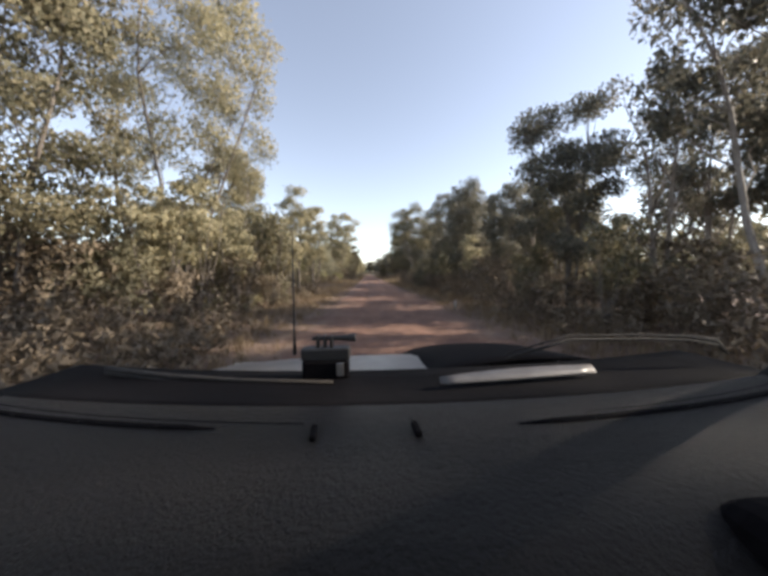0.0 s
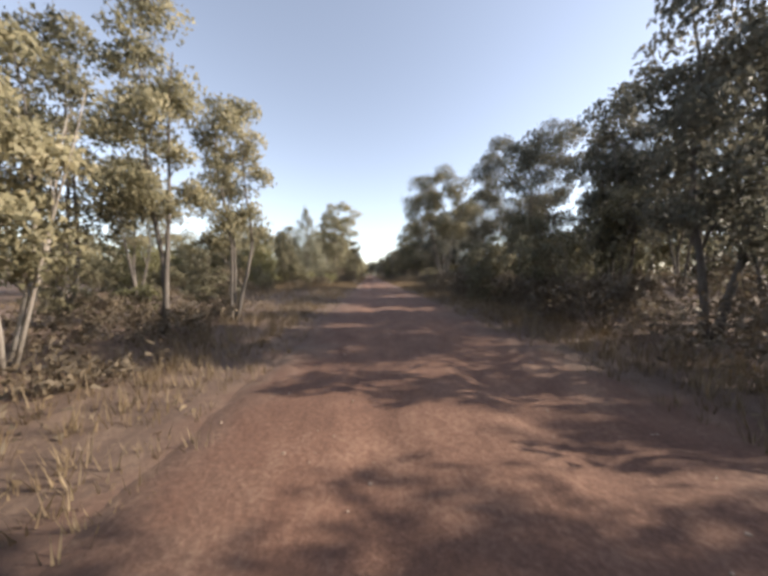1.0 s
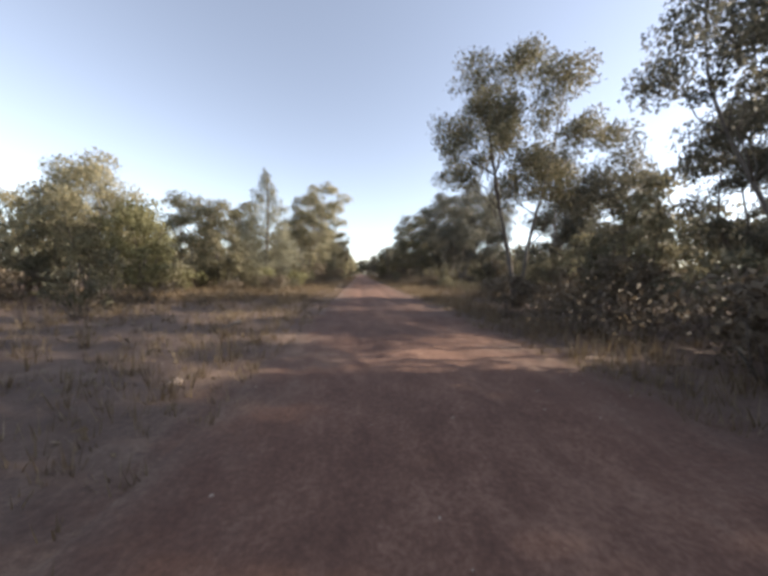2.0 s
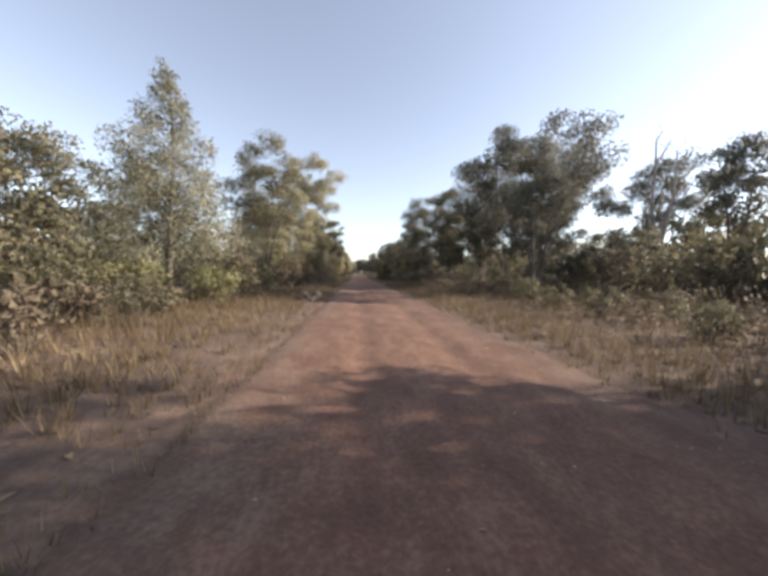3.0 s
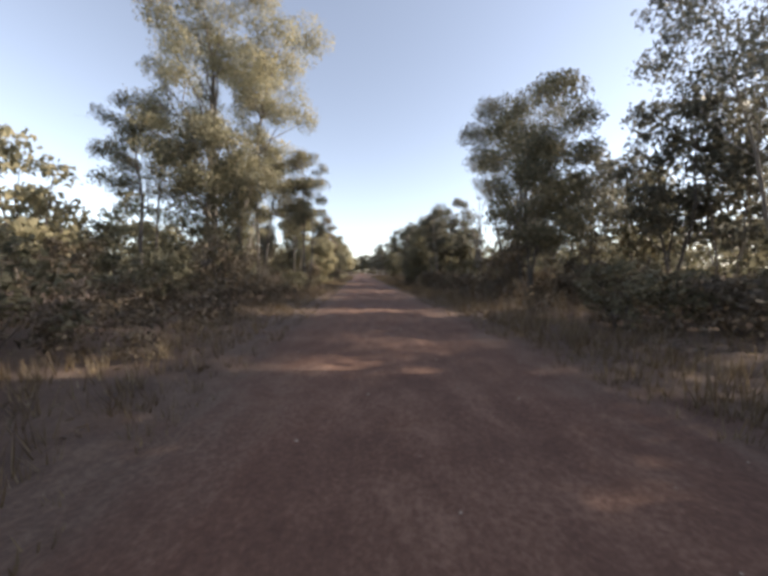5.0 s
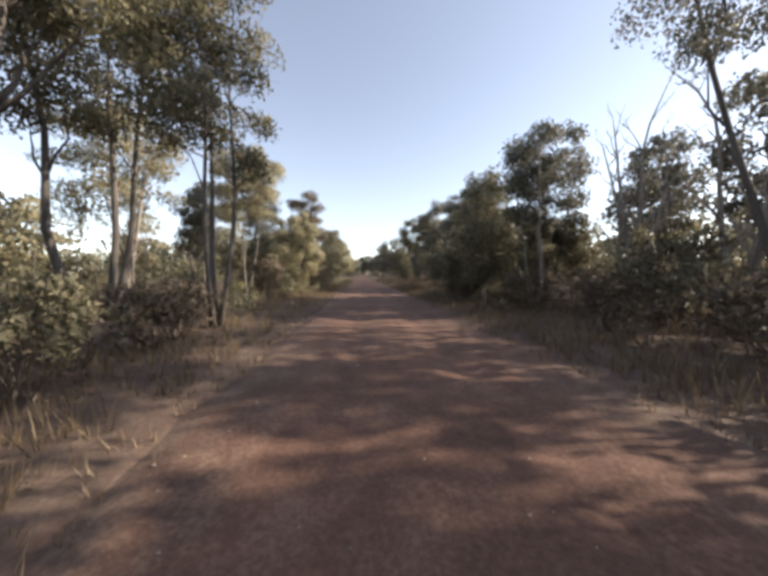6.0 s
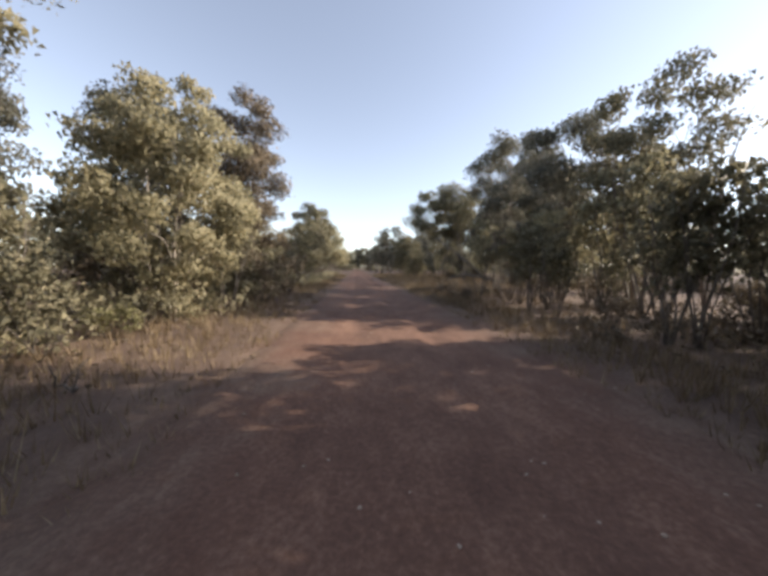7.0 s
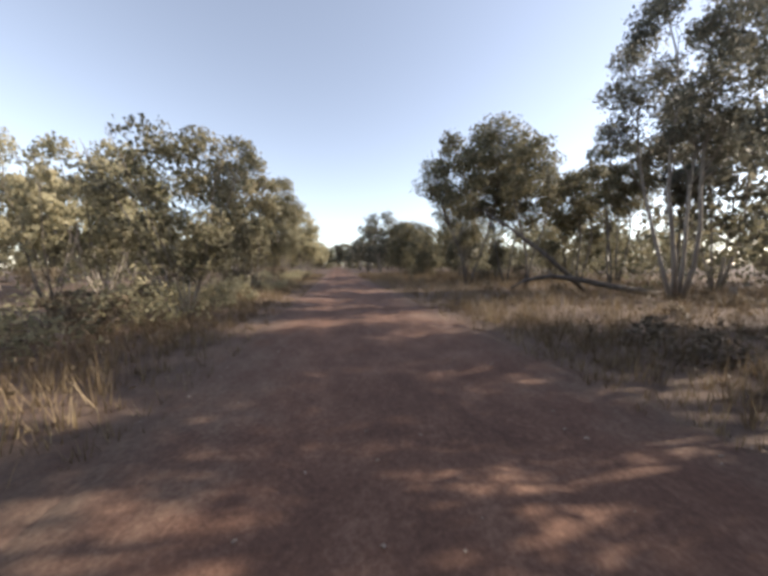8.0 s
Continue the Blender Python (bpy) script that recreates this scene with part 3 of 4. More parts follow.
gum(7.9, 119.2, 9.5, 2.1, 0.24, 7, 14, M_GREY, M_PALE, (0, 0), 75)
gum(12.6, 122.4, 10.3, 3.0, 0.22, 3, 15, M_GREY, M_BARK, (0, 0), 76)
gum(13.4, 127.4, 12.6, 3.2, 0.42, 4, 18, M_GREY, M_PALE, (0, 0), 77, spread=0.4, dense=2.6)
gum(15.2, 132.0, 8.6, 2.0, 0.58, 2, 12, M_OLIVE, M_BARK, (0, 0), 78)
gum(17.2, 136.5, 9.0, 2.4, 0.55, 2, 12, M_OLIVE, M_BARK, (0, 0), 79)
gum(9.7, 138.5, 11.8, 4.6, 0.47, 2, 15, M_OLIVE, M_BARK, (0, 0), 180, spread=0.6, dense=3.4)
gum(14.0, 140.5, 11.4, 4.3, 0.45, 2, 15, M_OLIVE, M_BARK, (0, 0), 181, spread=0.6, dense=3.2)
gum(11.6, 134.4, 9.2, 1.9, 0.62, 2, 11, M_OLIVE, M_BARK, (0, 0), 183, 0.8, spread=0.5)
gum(19.0, 131.5, 10.2, 2.5, 0.55, 2, 12, M_GREY, M_BARK, (0, 0), 184, spread=0.5)
gum(21.5, 137.5, 9.4, 2.6, 0.5, 2, 12, M_OLIVE, M_BARK, (0, 0), 185, spread=0.5)
gum(14.0, 150.0, 10.5, 3.5, 0.35, 3, 14, M_OLIVE, M_BARK, (0, 0), 81)
gum(9.8, 160.0, 8.2, 2.6, 0.2, 3, 13, M_OLIVE, M_BARK, (0, 0), 82)
gum(7.8, 152.5, 7.0, 2.2, 0.15, 3, 13, M_OLIVE, M_BARK, (0, 0), 84)
gum(8.6, 146.0, 5.0, 1.9, 0.12, 3, 12, M_OLIVE, M_BARK, (0, 0), 85)
# next two: added out of view, to throw dappled shade on car and dash
gum(10.0, -8.0, 9.5, 3.4, 0.2, 3, 15, M_GREY, M_BARK, (0, 0), 87)
gum(13.2, 0.6, 10.0, 3.5, 0.3, 3, 18, M_GREY, M_BARK, (0, 0), 89, dense=1.5)
gum(-8.5, -3.0, 9.0, 3.2, 0.2, 3, 15, M_OLIVE, M_BARK, (0, 0), 88)
gum(11.0, 168.0, 8.6, 2.8, 0.2, 3, 13, M_OLIVE, M_BARK, (0, 0), 83)

# dead trees
dead_tree(13.0, 22.4, 9.2, 1.4, 2, 91)
dead_tree(9.0, 9.0, 7.5, 1.8, 2, 92)
dead_tree(-7.6, 60.8, 4.6, 2.4, 4, 93, "bare dead shrub with thin upright twigs by the track")
dead_tree(27.5, 69.5, 16.6, 2.6, 2, 94, girth=1.7)
dead_tree(11.0, 99.4, 8.4, 2.8, 4, 95)
dead_tree(12.4, 97.2, 9.4, 3.8, 3, 96)
dead_tree(13.6, 113.2, 7.6, 1.6, 2, 97)
dead_tree(-11.8, 104.0, 9.0, 1.2, 1, 98, "bare grey dead limb leaning out over the scrub", (2.2, 0.0))

# ---------------------------------------------------------------- woods behind and far off
place = random.Random(7)
protos = [
    gum(-46, -30, 9.0, 3.0, 0.28, 3, 7, M_OLIVE, M_BARK, (0, 0), 101, group="woodland eucalypts", leaf=0.36, dense=2.2),
    gum(-52, -34, 10.0, 3.4, 0.35, 3, 7, M_SUN_GOLD, M_BARK, (0, 0), 102, group="woodland eucalypts", leaf=0.36, dense=2.2),
    gum(48, -30, 9.0, 2.8, 0.25, 3, 7, M_GREY, M_BARK, (0, 0), 103, group="woodland eucalypts", leaf=0.36, dense=2.2),
    gum(54, -36, 10.5, 3.6, 0.4, 4, 7, M_GREY, M_PALE, (0, 0), 104, group="woodland eucalypts", leaf=0.36, dense=2.2),
    gum(60, -32, 10.0, 2.9, 0.34, 3, 11, M_GREY, M_BARK, (0, 0), 105, group="woodland eucalypts", leaf=0.2, dense=2.0),
]


def wood_tree(x, y, h, west, near=False):
    # west copies lean to the sunlit gold tone, east ones to shaded grey-green
    p = protos[4 if near else place.choice((0, 1, 1) if west else (0, 2, 3))]
    base_h = (9.0, 10.0, 9.0, 10.5, 10.0)[protos.index(p)]
    s = h / base_h
    copy_thing(p, pose(x, y, -0.06, 0, 0, place.uniform(0, 360)) @ Matrix.Diagonal((s, s, s, 1)))


for row in range(1):
    y = -8.0
    while y < 235:
        d = 19 + row * 10 + place.uniform(-3, 3)
        clearing = 27 < y < 58
        wood_tree(-(d + (8 if clearing else 0)), y, place.uniform(6.0, 8.0) if clearing else place.uniform(7.0, 10.0), True)
        y += place.uniform(8, 14)
    y = -8.0
    while y < 235:
        d = 19 + row * 10 + place.uniform(-3, 3)
        open_side = 44 < y < 70
        wood_tree(d + (13 if open_side else 0), y + 3, place.uniform(7.0, 9.0) if open_side else place.uniform(8.0, 11.5), False)
        y += place.uniform(8, 14)
for row in range(2):
    y = 166.0
    while y < 258:
        wood_tree(-(6.5 + row * 7 + place.uniform(-1.5, 1.5)), y, place.uniform(8.0, 11.5), True)
        wood_tree(8.0 + row * 7 + place.uniform(-1.5, 1.5), y + 3, place.uniform(8.0, 11.5), False)
        y += place.uniform(9, 14)
# added row, mostly hidden by the east trees, to shade the track; gaps admit sun
for i in range(22):
    y = 4 + 5.2 * i + place.uniform(-1.2, 1.2)
    if not (13 < y < 23 or 31 < y < 67 or 104 < y < 121):
        wood_tree(15.6 + place.uniform(-1.2, 1.6), y, place.uniform(9.5, 11.0), False, True)
# the track bends out of sight behind these
for i in range(13):
    wood_tree(-16 + 3.0 * i + place.uniform(-1, 1), 262 + place.uniform(-3, 5), place.uniform(11.5, 14.5) - 0.12 * abs(i - 7.5) ** 2 * 0.6, i < 6)

# ---------------------------------------------------------------- saplings
sap_a = gum(-4.4, 17.0, 4.2, 1.0, 0.42, 6, 9, M_SUN_GOLD, M_BARK, (0, 0), 121, 0.6, "slender-stemmed eucalypt saplings in a clump", 0.8, "sapling clumps", 0.13, 1.6)
sap_b = gum(6.0, 108.0, 3.6, 0.9, 0.35, 7, 9, M_OLIVE, M_BARK, (0, 0), 122, 0.6, "slender-stemmed eucalypt saplings in a clump", 0.8, "sapling clumps", 0.13, 1.5)


def saplings(x0, x1, y0, y1, count):
    for _ in range(count):
        sc = place.uniform(0.7, 1.35)
        copy_thing(place.choice((sap_a, sap_b)), pose(place.uniform(x0, x1), place.uniform(y0, y1), -0.05, 0, 0, place.uniform(0, 360)) @ Matrix.Diagonal((sc, sc, sc, 1)))


saplings(-9, -4.6, 10, 22, 16)
saplings(-16, -9, 40, 58, 8)
saplings(-12, -4.6, 68, 92, 11)
saplings(-10, -4.0, 104, 140, 14)
saplings(5.2, 12, 6, 34, 12)
saplings(8, 15, 36, 45, 5)
saplings(5.8, 11, 101, 118, 38)
saplings(9, 20, 128, 160, 5)

# ---------------------------------------------------------------- undergrowth
SHRUBS = [
    shrub("shrub", "dry brown shrub of fine twigs and small leaves", M_SCRUB, 1.7, 1.2, 1100, 0.14, 11, 201, "brown shrubs"),
    shrub("shrub", "olive shrub with dense small leaves on thin stems", M_OLIVE, 2.2, 1.4, 1200, 0.15, 11, 202, "olive shrubs"),
    shrub("shrub", "tall twiggy brown shrub with sparse leaves", M_SCRUB, 2.7, 1.3, 1150, 0.14, 12, 203, "brown shrubs"),
    shrub("shrub", "yellow-green sunlit shrub at the track's edge", M_LIME, 1.6, 1.2, 1100, 0.14, 11, 204, "yellow-green shrubs"),
]


def bush(kind, x, y, s=1.0, sz=1.0):
    copy_thing(SHRUBS[kind], pose(x, y, ground_z(x, y) - 0.04, 0, 0, place.uniform(0, 360)) @ Matrix.Diagonal((s, s, s * sz, 1)))


def thicket(x0, x1, y0, y1, count, kinds, small=0.7, large=1.2):
    for _ in range(count):
        bush(place.choice(kinds), place.uniform(x0, x1), place.uniform(y0, y1), place.uniform(small, large), place.uniform(0.8, 1.15))


thicket(-13.0, -6.6, 7, 12, 13, (0, 0, 1, 2, 2), 0.9, 1.35)
thicket(-14.0, -7.0, 14, 27, 10, (0, 1, 3), 0.55, 0.9)
thicket(-6.2, -4.4, 12, 27, 7, (0, 0, 1, 2), 0.6, 0.9)
thicket(-25.0, -11.0, 41, 56, 20, (0, 1, 1, 2), 0.8, 1.3)
thicket(-14.0, -7.0, 30, 44, 4, (0, 0, 1), 0.4, 0.7)
thicket(-12.0, -5.2, 56, 66, 11, (1, 2, 3, 3), 0.8, 1.3)
thicket(-15.0, -8.5, 52, 59, 9, (1, 3, 0), 0.7, 1.1)
thicket(-11.0, -4.2, 66, 92, 20, (0, 1, 2, 2), 0.7, 1.2)
thicket(-7.5, -3.4, 89, 96, 7, (0, 1, 2, 3), 0.6, 1.1)
thicket(-9.5, -3.4, 112, 122, 14, (0, 1, 2, 2), 0.7, 1.2)
thicket(-9.0, -4.6, 107, 111, 5, (3, 3, 1), 0.5, 0.8)
thicket(-14.0, -4.4, 122, 165, 18, (0, 0, 2), 0.5, 0.9)
thicket(5.4, 12.0, 3, 36, 34, (0, 0, 2, 2, 1), 0.75, 1.15)
thicket(6.2, 15.0, 35, 45, 12, (0, 1, 2), 0.6, 1.2)
thicket(6.5, 17.0, 60, 76, 16, (0, 0, 1), 0.5, 0.95)
thicket(6.0, 13.0, 76, 98, 26, (0, 0, 2, 2, 1), 0.7, 1.2)
thicket(5.0, 11.5, 98, 106, 9, (0, 0, 2, 1), 0.6, 1.0)
thicket(5.5, 12.5, 106, 117.5, 9, (0, 2, 1), 0.45, 0.75)
thicket(9.0, 20.0, 138, 165, 10, (0, 0, 1), 0.5, 0.9)
thicket(-13.0, -5.4, 48, 57, 12, (1, 3, 0), 0.6, 1.0)
thicket(7.0, 17.0, 47, 60, 14, (0, 0, 1), 0.4, 0.75)
thicket(15.0, 28.0, 54, 74, 16, (0, 1, 1, 2), 1.2, 1.8)
thicket(-24.0, -13.0, 92, 126, 9, (0, 0, 1), 0.5, 0.9)
thicket(-23.0, -13.0, 0, 165, 14, (0, 1, 2), 0.8, 1.4)
thicket(15.0, 25.0, 0, 165, 14, (0, 1, 2), 0.8, 1.4)
bush(0, 5.0, 39.6, 1.0, 1.0)


def loose(name, v, material, label, category):
    """One object of many loose triangles."""
    n = len(v)
    me = bpy.data.meshes.new(name)
    me.vertices.add(n * 3)
    me.vertices.foreach_set("co", v.astype(np.float32).ravel())
    me.loops.add(n * 3)
    me.loops.foreach_set("vertex_index", np.arange(n * 3, dtype=np.int32))
    me.polygons.add(n)
    me.polygons.foreach_set("loop_start", np.arange(0, n * 3, 3, dtype=np.int32))
    me.update(calc_edges=True)
    me.materials.append(material)
    return tagged(new(name, me), label, category, kind="stuff")


def grass(name, label, patches, seed):
    """Dry tussocks: fans of thin blades."""
    rng = np.random.default_rng(seed)
    out = []
    for x0, x1, y0, y1, count, tall in patches:
        cx, cy = rng.uniform(x0, x1, count), rng.uniform(y0, y1, count)
        cz = np.array([ground_z(x, y) for x, y in zip(cx, cy)]) - 0.02
        n = 8
        a = rng.uniform(0, 2 * np.pi, (count, n))
        ln = tall * rng.uniform(0.35, 1.15, (count, n)) * rng.uniform(0.6, 1.2, (count, 1))
        lean = ln * rng.uniform(0.1, 0.75, (count, n))
        root = rng.uniform(0, 0.12, (count, n))
        w = rng.uniform(0.004, 0.010, (count, n))
        bx, by = cx[:, None] + root * np.cos(a), cy[:, None] + root * np.sin(a)
        q = np.empty((count, n, 3, 3))
        q[:, :, 0] = np.stack([bx - np.sin(a) * w, by + np.cos(a) * w, np.repeat(cz[:, None], n, 1)], -1)
        q[:, :, 1] = np.stack([bx + np.sin(a) * w, by - np.cos(a) * w, np.repeat(cz[:, None], n, 1)], -1)
        q[:, :, 2] = np.stack([bx + np.cos(a) * lean, by + np.sin(a) * lean, cz[:, None] + ln], -1)
        out.append(q.reshape(-1, 3, 3))
    return loose(name, np.concatenate(out), M_STRAW, label, "grass")


def litter(name, label, material, patches, seed, size, category):
    """Fallen leaves, twigs and low sprigs lying and standing about."""
    rng = np.random.default_rng(seed)
    out = []
    for x0, x1, y0, y1, count, tall in patches:
        x, y = rng.uniform(x0, x1, count), rng.uniform(y0, y1, count)
        keep = np.array([noise.noise(Vector((p * 0.5, q * 0.5, 7.0))) > -0.15 for p, q in zip(x, y)])
        x, y = x[keep], y[keep]
        z = np.array([ground_z(p, q) for p, q in zip(x, y)]) + tall * rng.random(len(x)) ** 2
        c = np.stack([x, y, z], 1)[:, None, :]
        d = rng.normal(size=(len(x), 3, 3)) * size * np.array([1, 1, 0.7])
        out.append(c + d)
    return loose(name, np.concatenate(out), material, label, category)


grass("dry_grass", "dry straw-coloured grass tussocks along the track edges", [
    (-2.6, -1.6, 3, 170, 2300, 0.2), (3.05, 4.0, 3, 170, 2600, 0.22), (-4.6, -2.3, 3, 30, 900, 0.4), (-4.6, -2.3, 30, 56, 700, 0.3), (-5.0, -2.3, 56, 128, 2300, 0.4), (-5.0, -2.3, 128, 168, 1200, 0.42), (3.7, 5.6, 3, 46, 1500, 0.45), (3.7, 5.6, 46, 128, 2900, 0.42),
    (-9, -2.3, 0, 60, 1100, 0.3), (-20, -5, 28, 58, 1500, 0.45), (-9, -2.6, 60, 165, 2200, 0.36), (-8, -2.4, 120, 140, 700, 0.5),
    (3.9, 9, 0, 50, 900, 0.32), (4.0, 20, 46, 96, 5200, 0.55), (-14, -3.2, 44, 62, 2200, 0.5), (3.8, 9, 96, 125, 900, 0.4), (3.8, 22, 122, 168, 6200, 0.6), (-26, -9, 96, 126, 2400, 0.42), (12, 28, 58, 96, 2400, 0.5), (20, 40, 120, 168, 2400, 0.5)], 301)
litter("low_scrub", "low tangle of brown twigs and dry leaves on the forest floor", M_SCRUB, [
    (-13, -2.6, 0, 30, 12000, 0.6), (-22, -3.0, 28, 58, 15000, 0.35), (-13, -2.8, 56, 128, 21000, 0.6), (-14, -2.8, 128, 168, 14000, 0.45),
    (-26, -13, 92, 128, 8000, 0.4), (15, 28, 60, 96, 7000, 0.4), (4.2, 15, 0, 46, 20000, 0.6), (4.4, 18, 46, 62, 12000, 0.4), (4.4, 17, 62, 76, 16000, 0.6), (4.2, 15, 76, 126, 22000, 0.6), (4.6, 20, 126, 168, 14000, 0.4)], 302, 0.032, "undergrowth")


def brush(name, label, material, bands, seed):
    """Knee- to chest-high brush in close clumps along the track."""
    rng = np.random.default_rng(seed)
    out, face = [], []
    for x0, x1, y0, y1, count, tall in bands:
        for _ in range(count):
            x, y = rng.uniform(x0, x1), rng.uniform(y0, y1)
            if noise.noise(Vector((x * 0.25, y * 0.25, 2.5))) < -0.22:
                continue
            h = tall * rng.uniform(0.45, 1.15)
            k = 4
            c = np.stack([x + rng.normal(size=k) * 0.35, y + rng.normal(size=k) * 0.35, h * rng.uniform(0.2, 0.8, k)], 1)
            p, d = clump_points(rng, c, np.full(k, 0.36 * h + 0.15), 150, 0.9, (x, y, 0.0), 4)
            p[:, 2] = np.maximum(p[:, 2], 0.03)
            out.append(p)
            face.append(d)
    me = leaf_mesh(name, np.concatenate(out), np.concatenate(face), 0.11, 0.055, material, rng, -0.1)
    return tagged(new(name, me), label, "undergrowth", kind="stuff")


brush("brown_brush", "dense dry brown brush lining the track", M_SCRUB, [
    (-8.5, -3.4, 6, 9.5, 35, 1.3), (-8.0, -2.6, 2.5, 7, 60, 0.9), (-8.5, -3.4, 14, 27, 45, 0.8), (-16, -5.5, 36, 58, 120, 0.9), (-8.5, -3.6, 60, 74, 50, 0.8), (-8.5, -3.6, 74, 98, 150, 1.3),
    (4.7, 9.5, 1, 46, 330, 1.5), (4.0, 6.0, 3, 9, 30, 0.9), (6.5, 14, 46, 62, 80, 0.8), (5.2, 11, 62, 98, 270, 1.3), (4.6, 9.5, 98, 106, 65, 1.2), (4.8, 10.5, 106, 118.5, 55, 0.75), (5.0, 9.5, 118.5, 124, 12, 0.6), (6.5, 16, 124, 168, 60, 0.55)], 306)
# brush in the gold leaf colour, standing in for sun on the shadowed west verge
brush("sunlit_brush", "waist-high brush beside the track, coloured pale gold for sunlight", M_SUN_GOLD, [
    (-9, -4.0, 9.5, 15, 22, 0.7),     (-8.5, -3.6, 111, 126, 80, 1.3), (-9, -3.8, 106, 111, 20, 0.8), (-6.5, -3.6, 98, 108, 25, 0.9), (-10, -3.4, 126, 168, 190, 1.0)], 307)
litter("leaf_litter", "scattered fallen leaves and bark on bare soil", M_STRAW, [
    (-12, -2.0, 0, 165, 16000, 0.02), (3.6, 14, 0, 165, 16000, 0.02)], 303, 0.035, "leaf litter")


def stones(name, label, count, seed):
    rng = np.random.default_rng(seed)
    base = bmesh.new()
    bmesh.ops.create_icosphere(base, subdivisions=1, radius=1.0)
    bv = np.array([v.co[:] for v in base.verts])
    bf = [[v.index for v in f.verts] for f in base.faces]
    base.free()
    verts, faces = [], []
    for _ in range(count):
        x = TRACK_X + rng.uniform(-2.9, 2.9)
        y = rng.uniform(-2, 150)
        s = rng.uniform(0.005, 0.016) * (1.8 if rng.random() < 0.04 else 1.0)
        p = bv * (1 + 0.2 * rng.normal(size=(len(bv), 1))) * s * np.array([1.2, 0.9, 0.6]) + np.array([x, y, track_z(x, y) + s * 0.25])
        o = len(verts)
        verts.extend(p.tolist())
        faces.extend(tuple(i + o for i in f) for f in bf)
    return tagged(new(name, mesh_from(name, verts, faces, M_STONE)), label, "gravel", kind="stuff")


stones("gravel", "loose pale pebbles scattered over the red track", 1500, 304)


def fallen_tree(path, radii, label, seed, twigs=10, reach=1.0):
    prng = random.Random(seed)
    log = thing("fallen_trunk", (path[0][0], path[0][1], 0.0), label, "fallen trunk", "fallen wood")
    o = Vector((path[0][0], path[0][1], 0.0))
    pts = [Vector(p) - o for p in path]
    stem = part("trunk", mesh_from("trunk", *tube(pts, radii, 9), M_BARK, True), log)
    for _ in range(twigs):
        i = prng.randrange(1, len(pts))
        tip = pts[i] + Vector((prng.uniform(-0.8, 0.8), prng.uniform(-0.6, 0.6), prng.uniform(0.1, 0.9))) * reach
        part("branch", mesh_from("branch", *tube(bent(pts[i], tip, prng, 0.08, 3), [0.03 * reach, 0.022 * reach, 0.015 * reach, 0.006 * reach], 5), M_BARK, True), stem)
    return log


fallen_tree([(8.6, 131.2, 0.35), (9.3, 131.1, 0.75), (10.6, 131.0, 0.95), (12.0, 130.6, 0.75), (13.4, 130.0, 0.4), (15.0, 129.3, 0.1)], [0.05, 0.08, 0.11, 0.13, 0.15, 0.17], "dark fallen trunk arched over the dry grass", 401)
fallen_tree([(13.2, 131.6, 0.1), (11.6, 132.4, 1.9), (10.0, 133.2, 3.4), (8.6, 134.0, 4.6)], [0.14, 0.12, 0.09, 0.05], "dead trunk leaning across the standing trees", 402, 8)
fallen_tree([(-2.6, 56.6, 0.05), (-2.2, 57.6, 0.22), (-1.85, 58.7, 0.45)], [0.03, 0.025, 0.012], "pale broken branches lying at the track edge", 403, 6)
fallen_tree([(-7.5, 113.4, 0.12), (-6.2, 113.0, 0.3), (-5.0, 112.8, 0.25)], [0.09, 0.08, 0.05], "grey fallen branch lying in the grass", 404, 5)


for k in range(16):
    side = -1 if k % 2 else 1
    bx, by = TRACK_X + side * place.uniform(3.2, 6.5), 14 + 8.2 * k + place.uniform(-3, 3)
    ln, turn = place.uniform(0.4, 1.1), place.uniform(0, 6.28)
    ends = [(bx + math.cos(turn) * ln * q + place.uniform(-0.06, 0.06), by + math.sin(turn) * ln * q + place.uniform(-0.06, 0.06), 0.06 + place.uniform(0.0, 0.10)) for q in (0, 0.35, 0.7, 1.0)]
    g = place.uniform(0.02, 0.05)
    fallen_tree(ends, [g, g * 0.85, g * 0.65, g * 0.3], "dry grey branch lying on the verge", 420 + k, 4, 0.4)


def stump(x, y, h, r, label, seed):
    prng = random.Random(seed)
    st = thing("stump", (x, y, -0.03), label, "stump")
    part("trunk", mesh_from("trunk", *tube([(0, 0, 0), (0.01, 0, h * 0.5), (0.02, 0.01, h)], [r * 1.25, r, r * 0.85], 9), M_PALE, True), st)
    return st


stump(3.45, 11.8, 0.42, 0.05, "short pale broken stump at the track edge", 405)
stump(7.4, 101.0, 1.5, 0.06, "pale broken sapling stump among dark scrub", 406)
stump(16.2, 127.4, 0.6, 0.12, "cut pale stump in dry grass", 407)


def stone(x, y, s, seed):
    rng = np.random.default_rng(seed)
    bm = bmesh.new()
    bmesh.ops.create_icosphere(bm, subdivisions=2, radius=s)
    for v in bm.verts:
        v.co *= 1 + 0.22 * rng.normal()
        v.co.z *= 0.7
    me = bpy.data.meshes.new("stone")
    bm.to_mesh(me)
    bm.free()
    me.materials.append(M_STONE)
    ob = new("stone", me)
    ob.location = (x, y, 0.03)
    return tagged(ob, "pale rough stone beside the track", "stone", "roadside stones")


for k, (sx, sy, ss) in enumerate(((4.3, 51.0, 0.13), (4.4, 50.2, 0.08), (-2.6, 33.5, 0.09), (4.3, 104.0, 0.08), (5.2, 60.5, 0.1))):
    stone(sx, sy, ss, 500 + k)


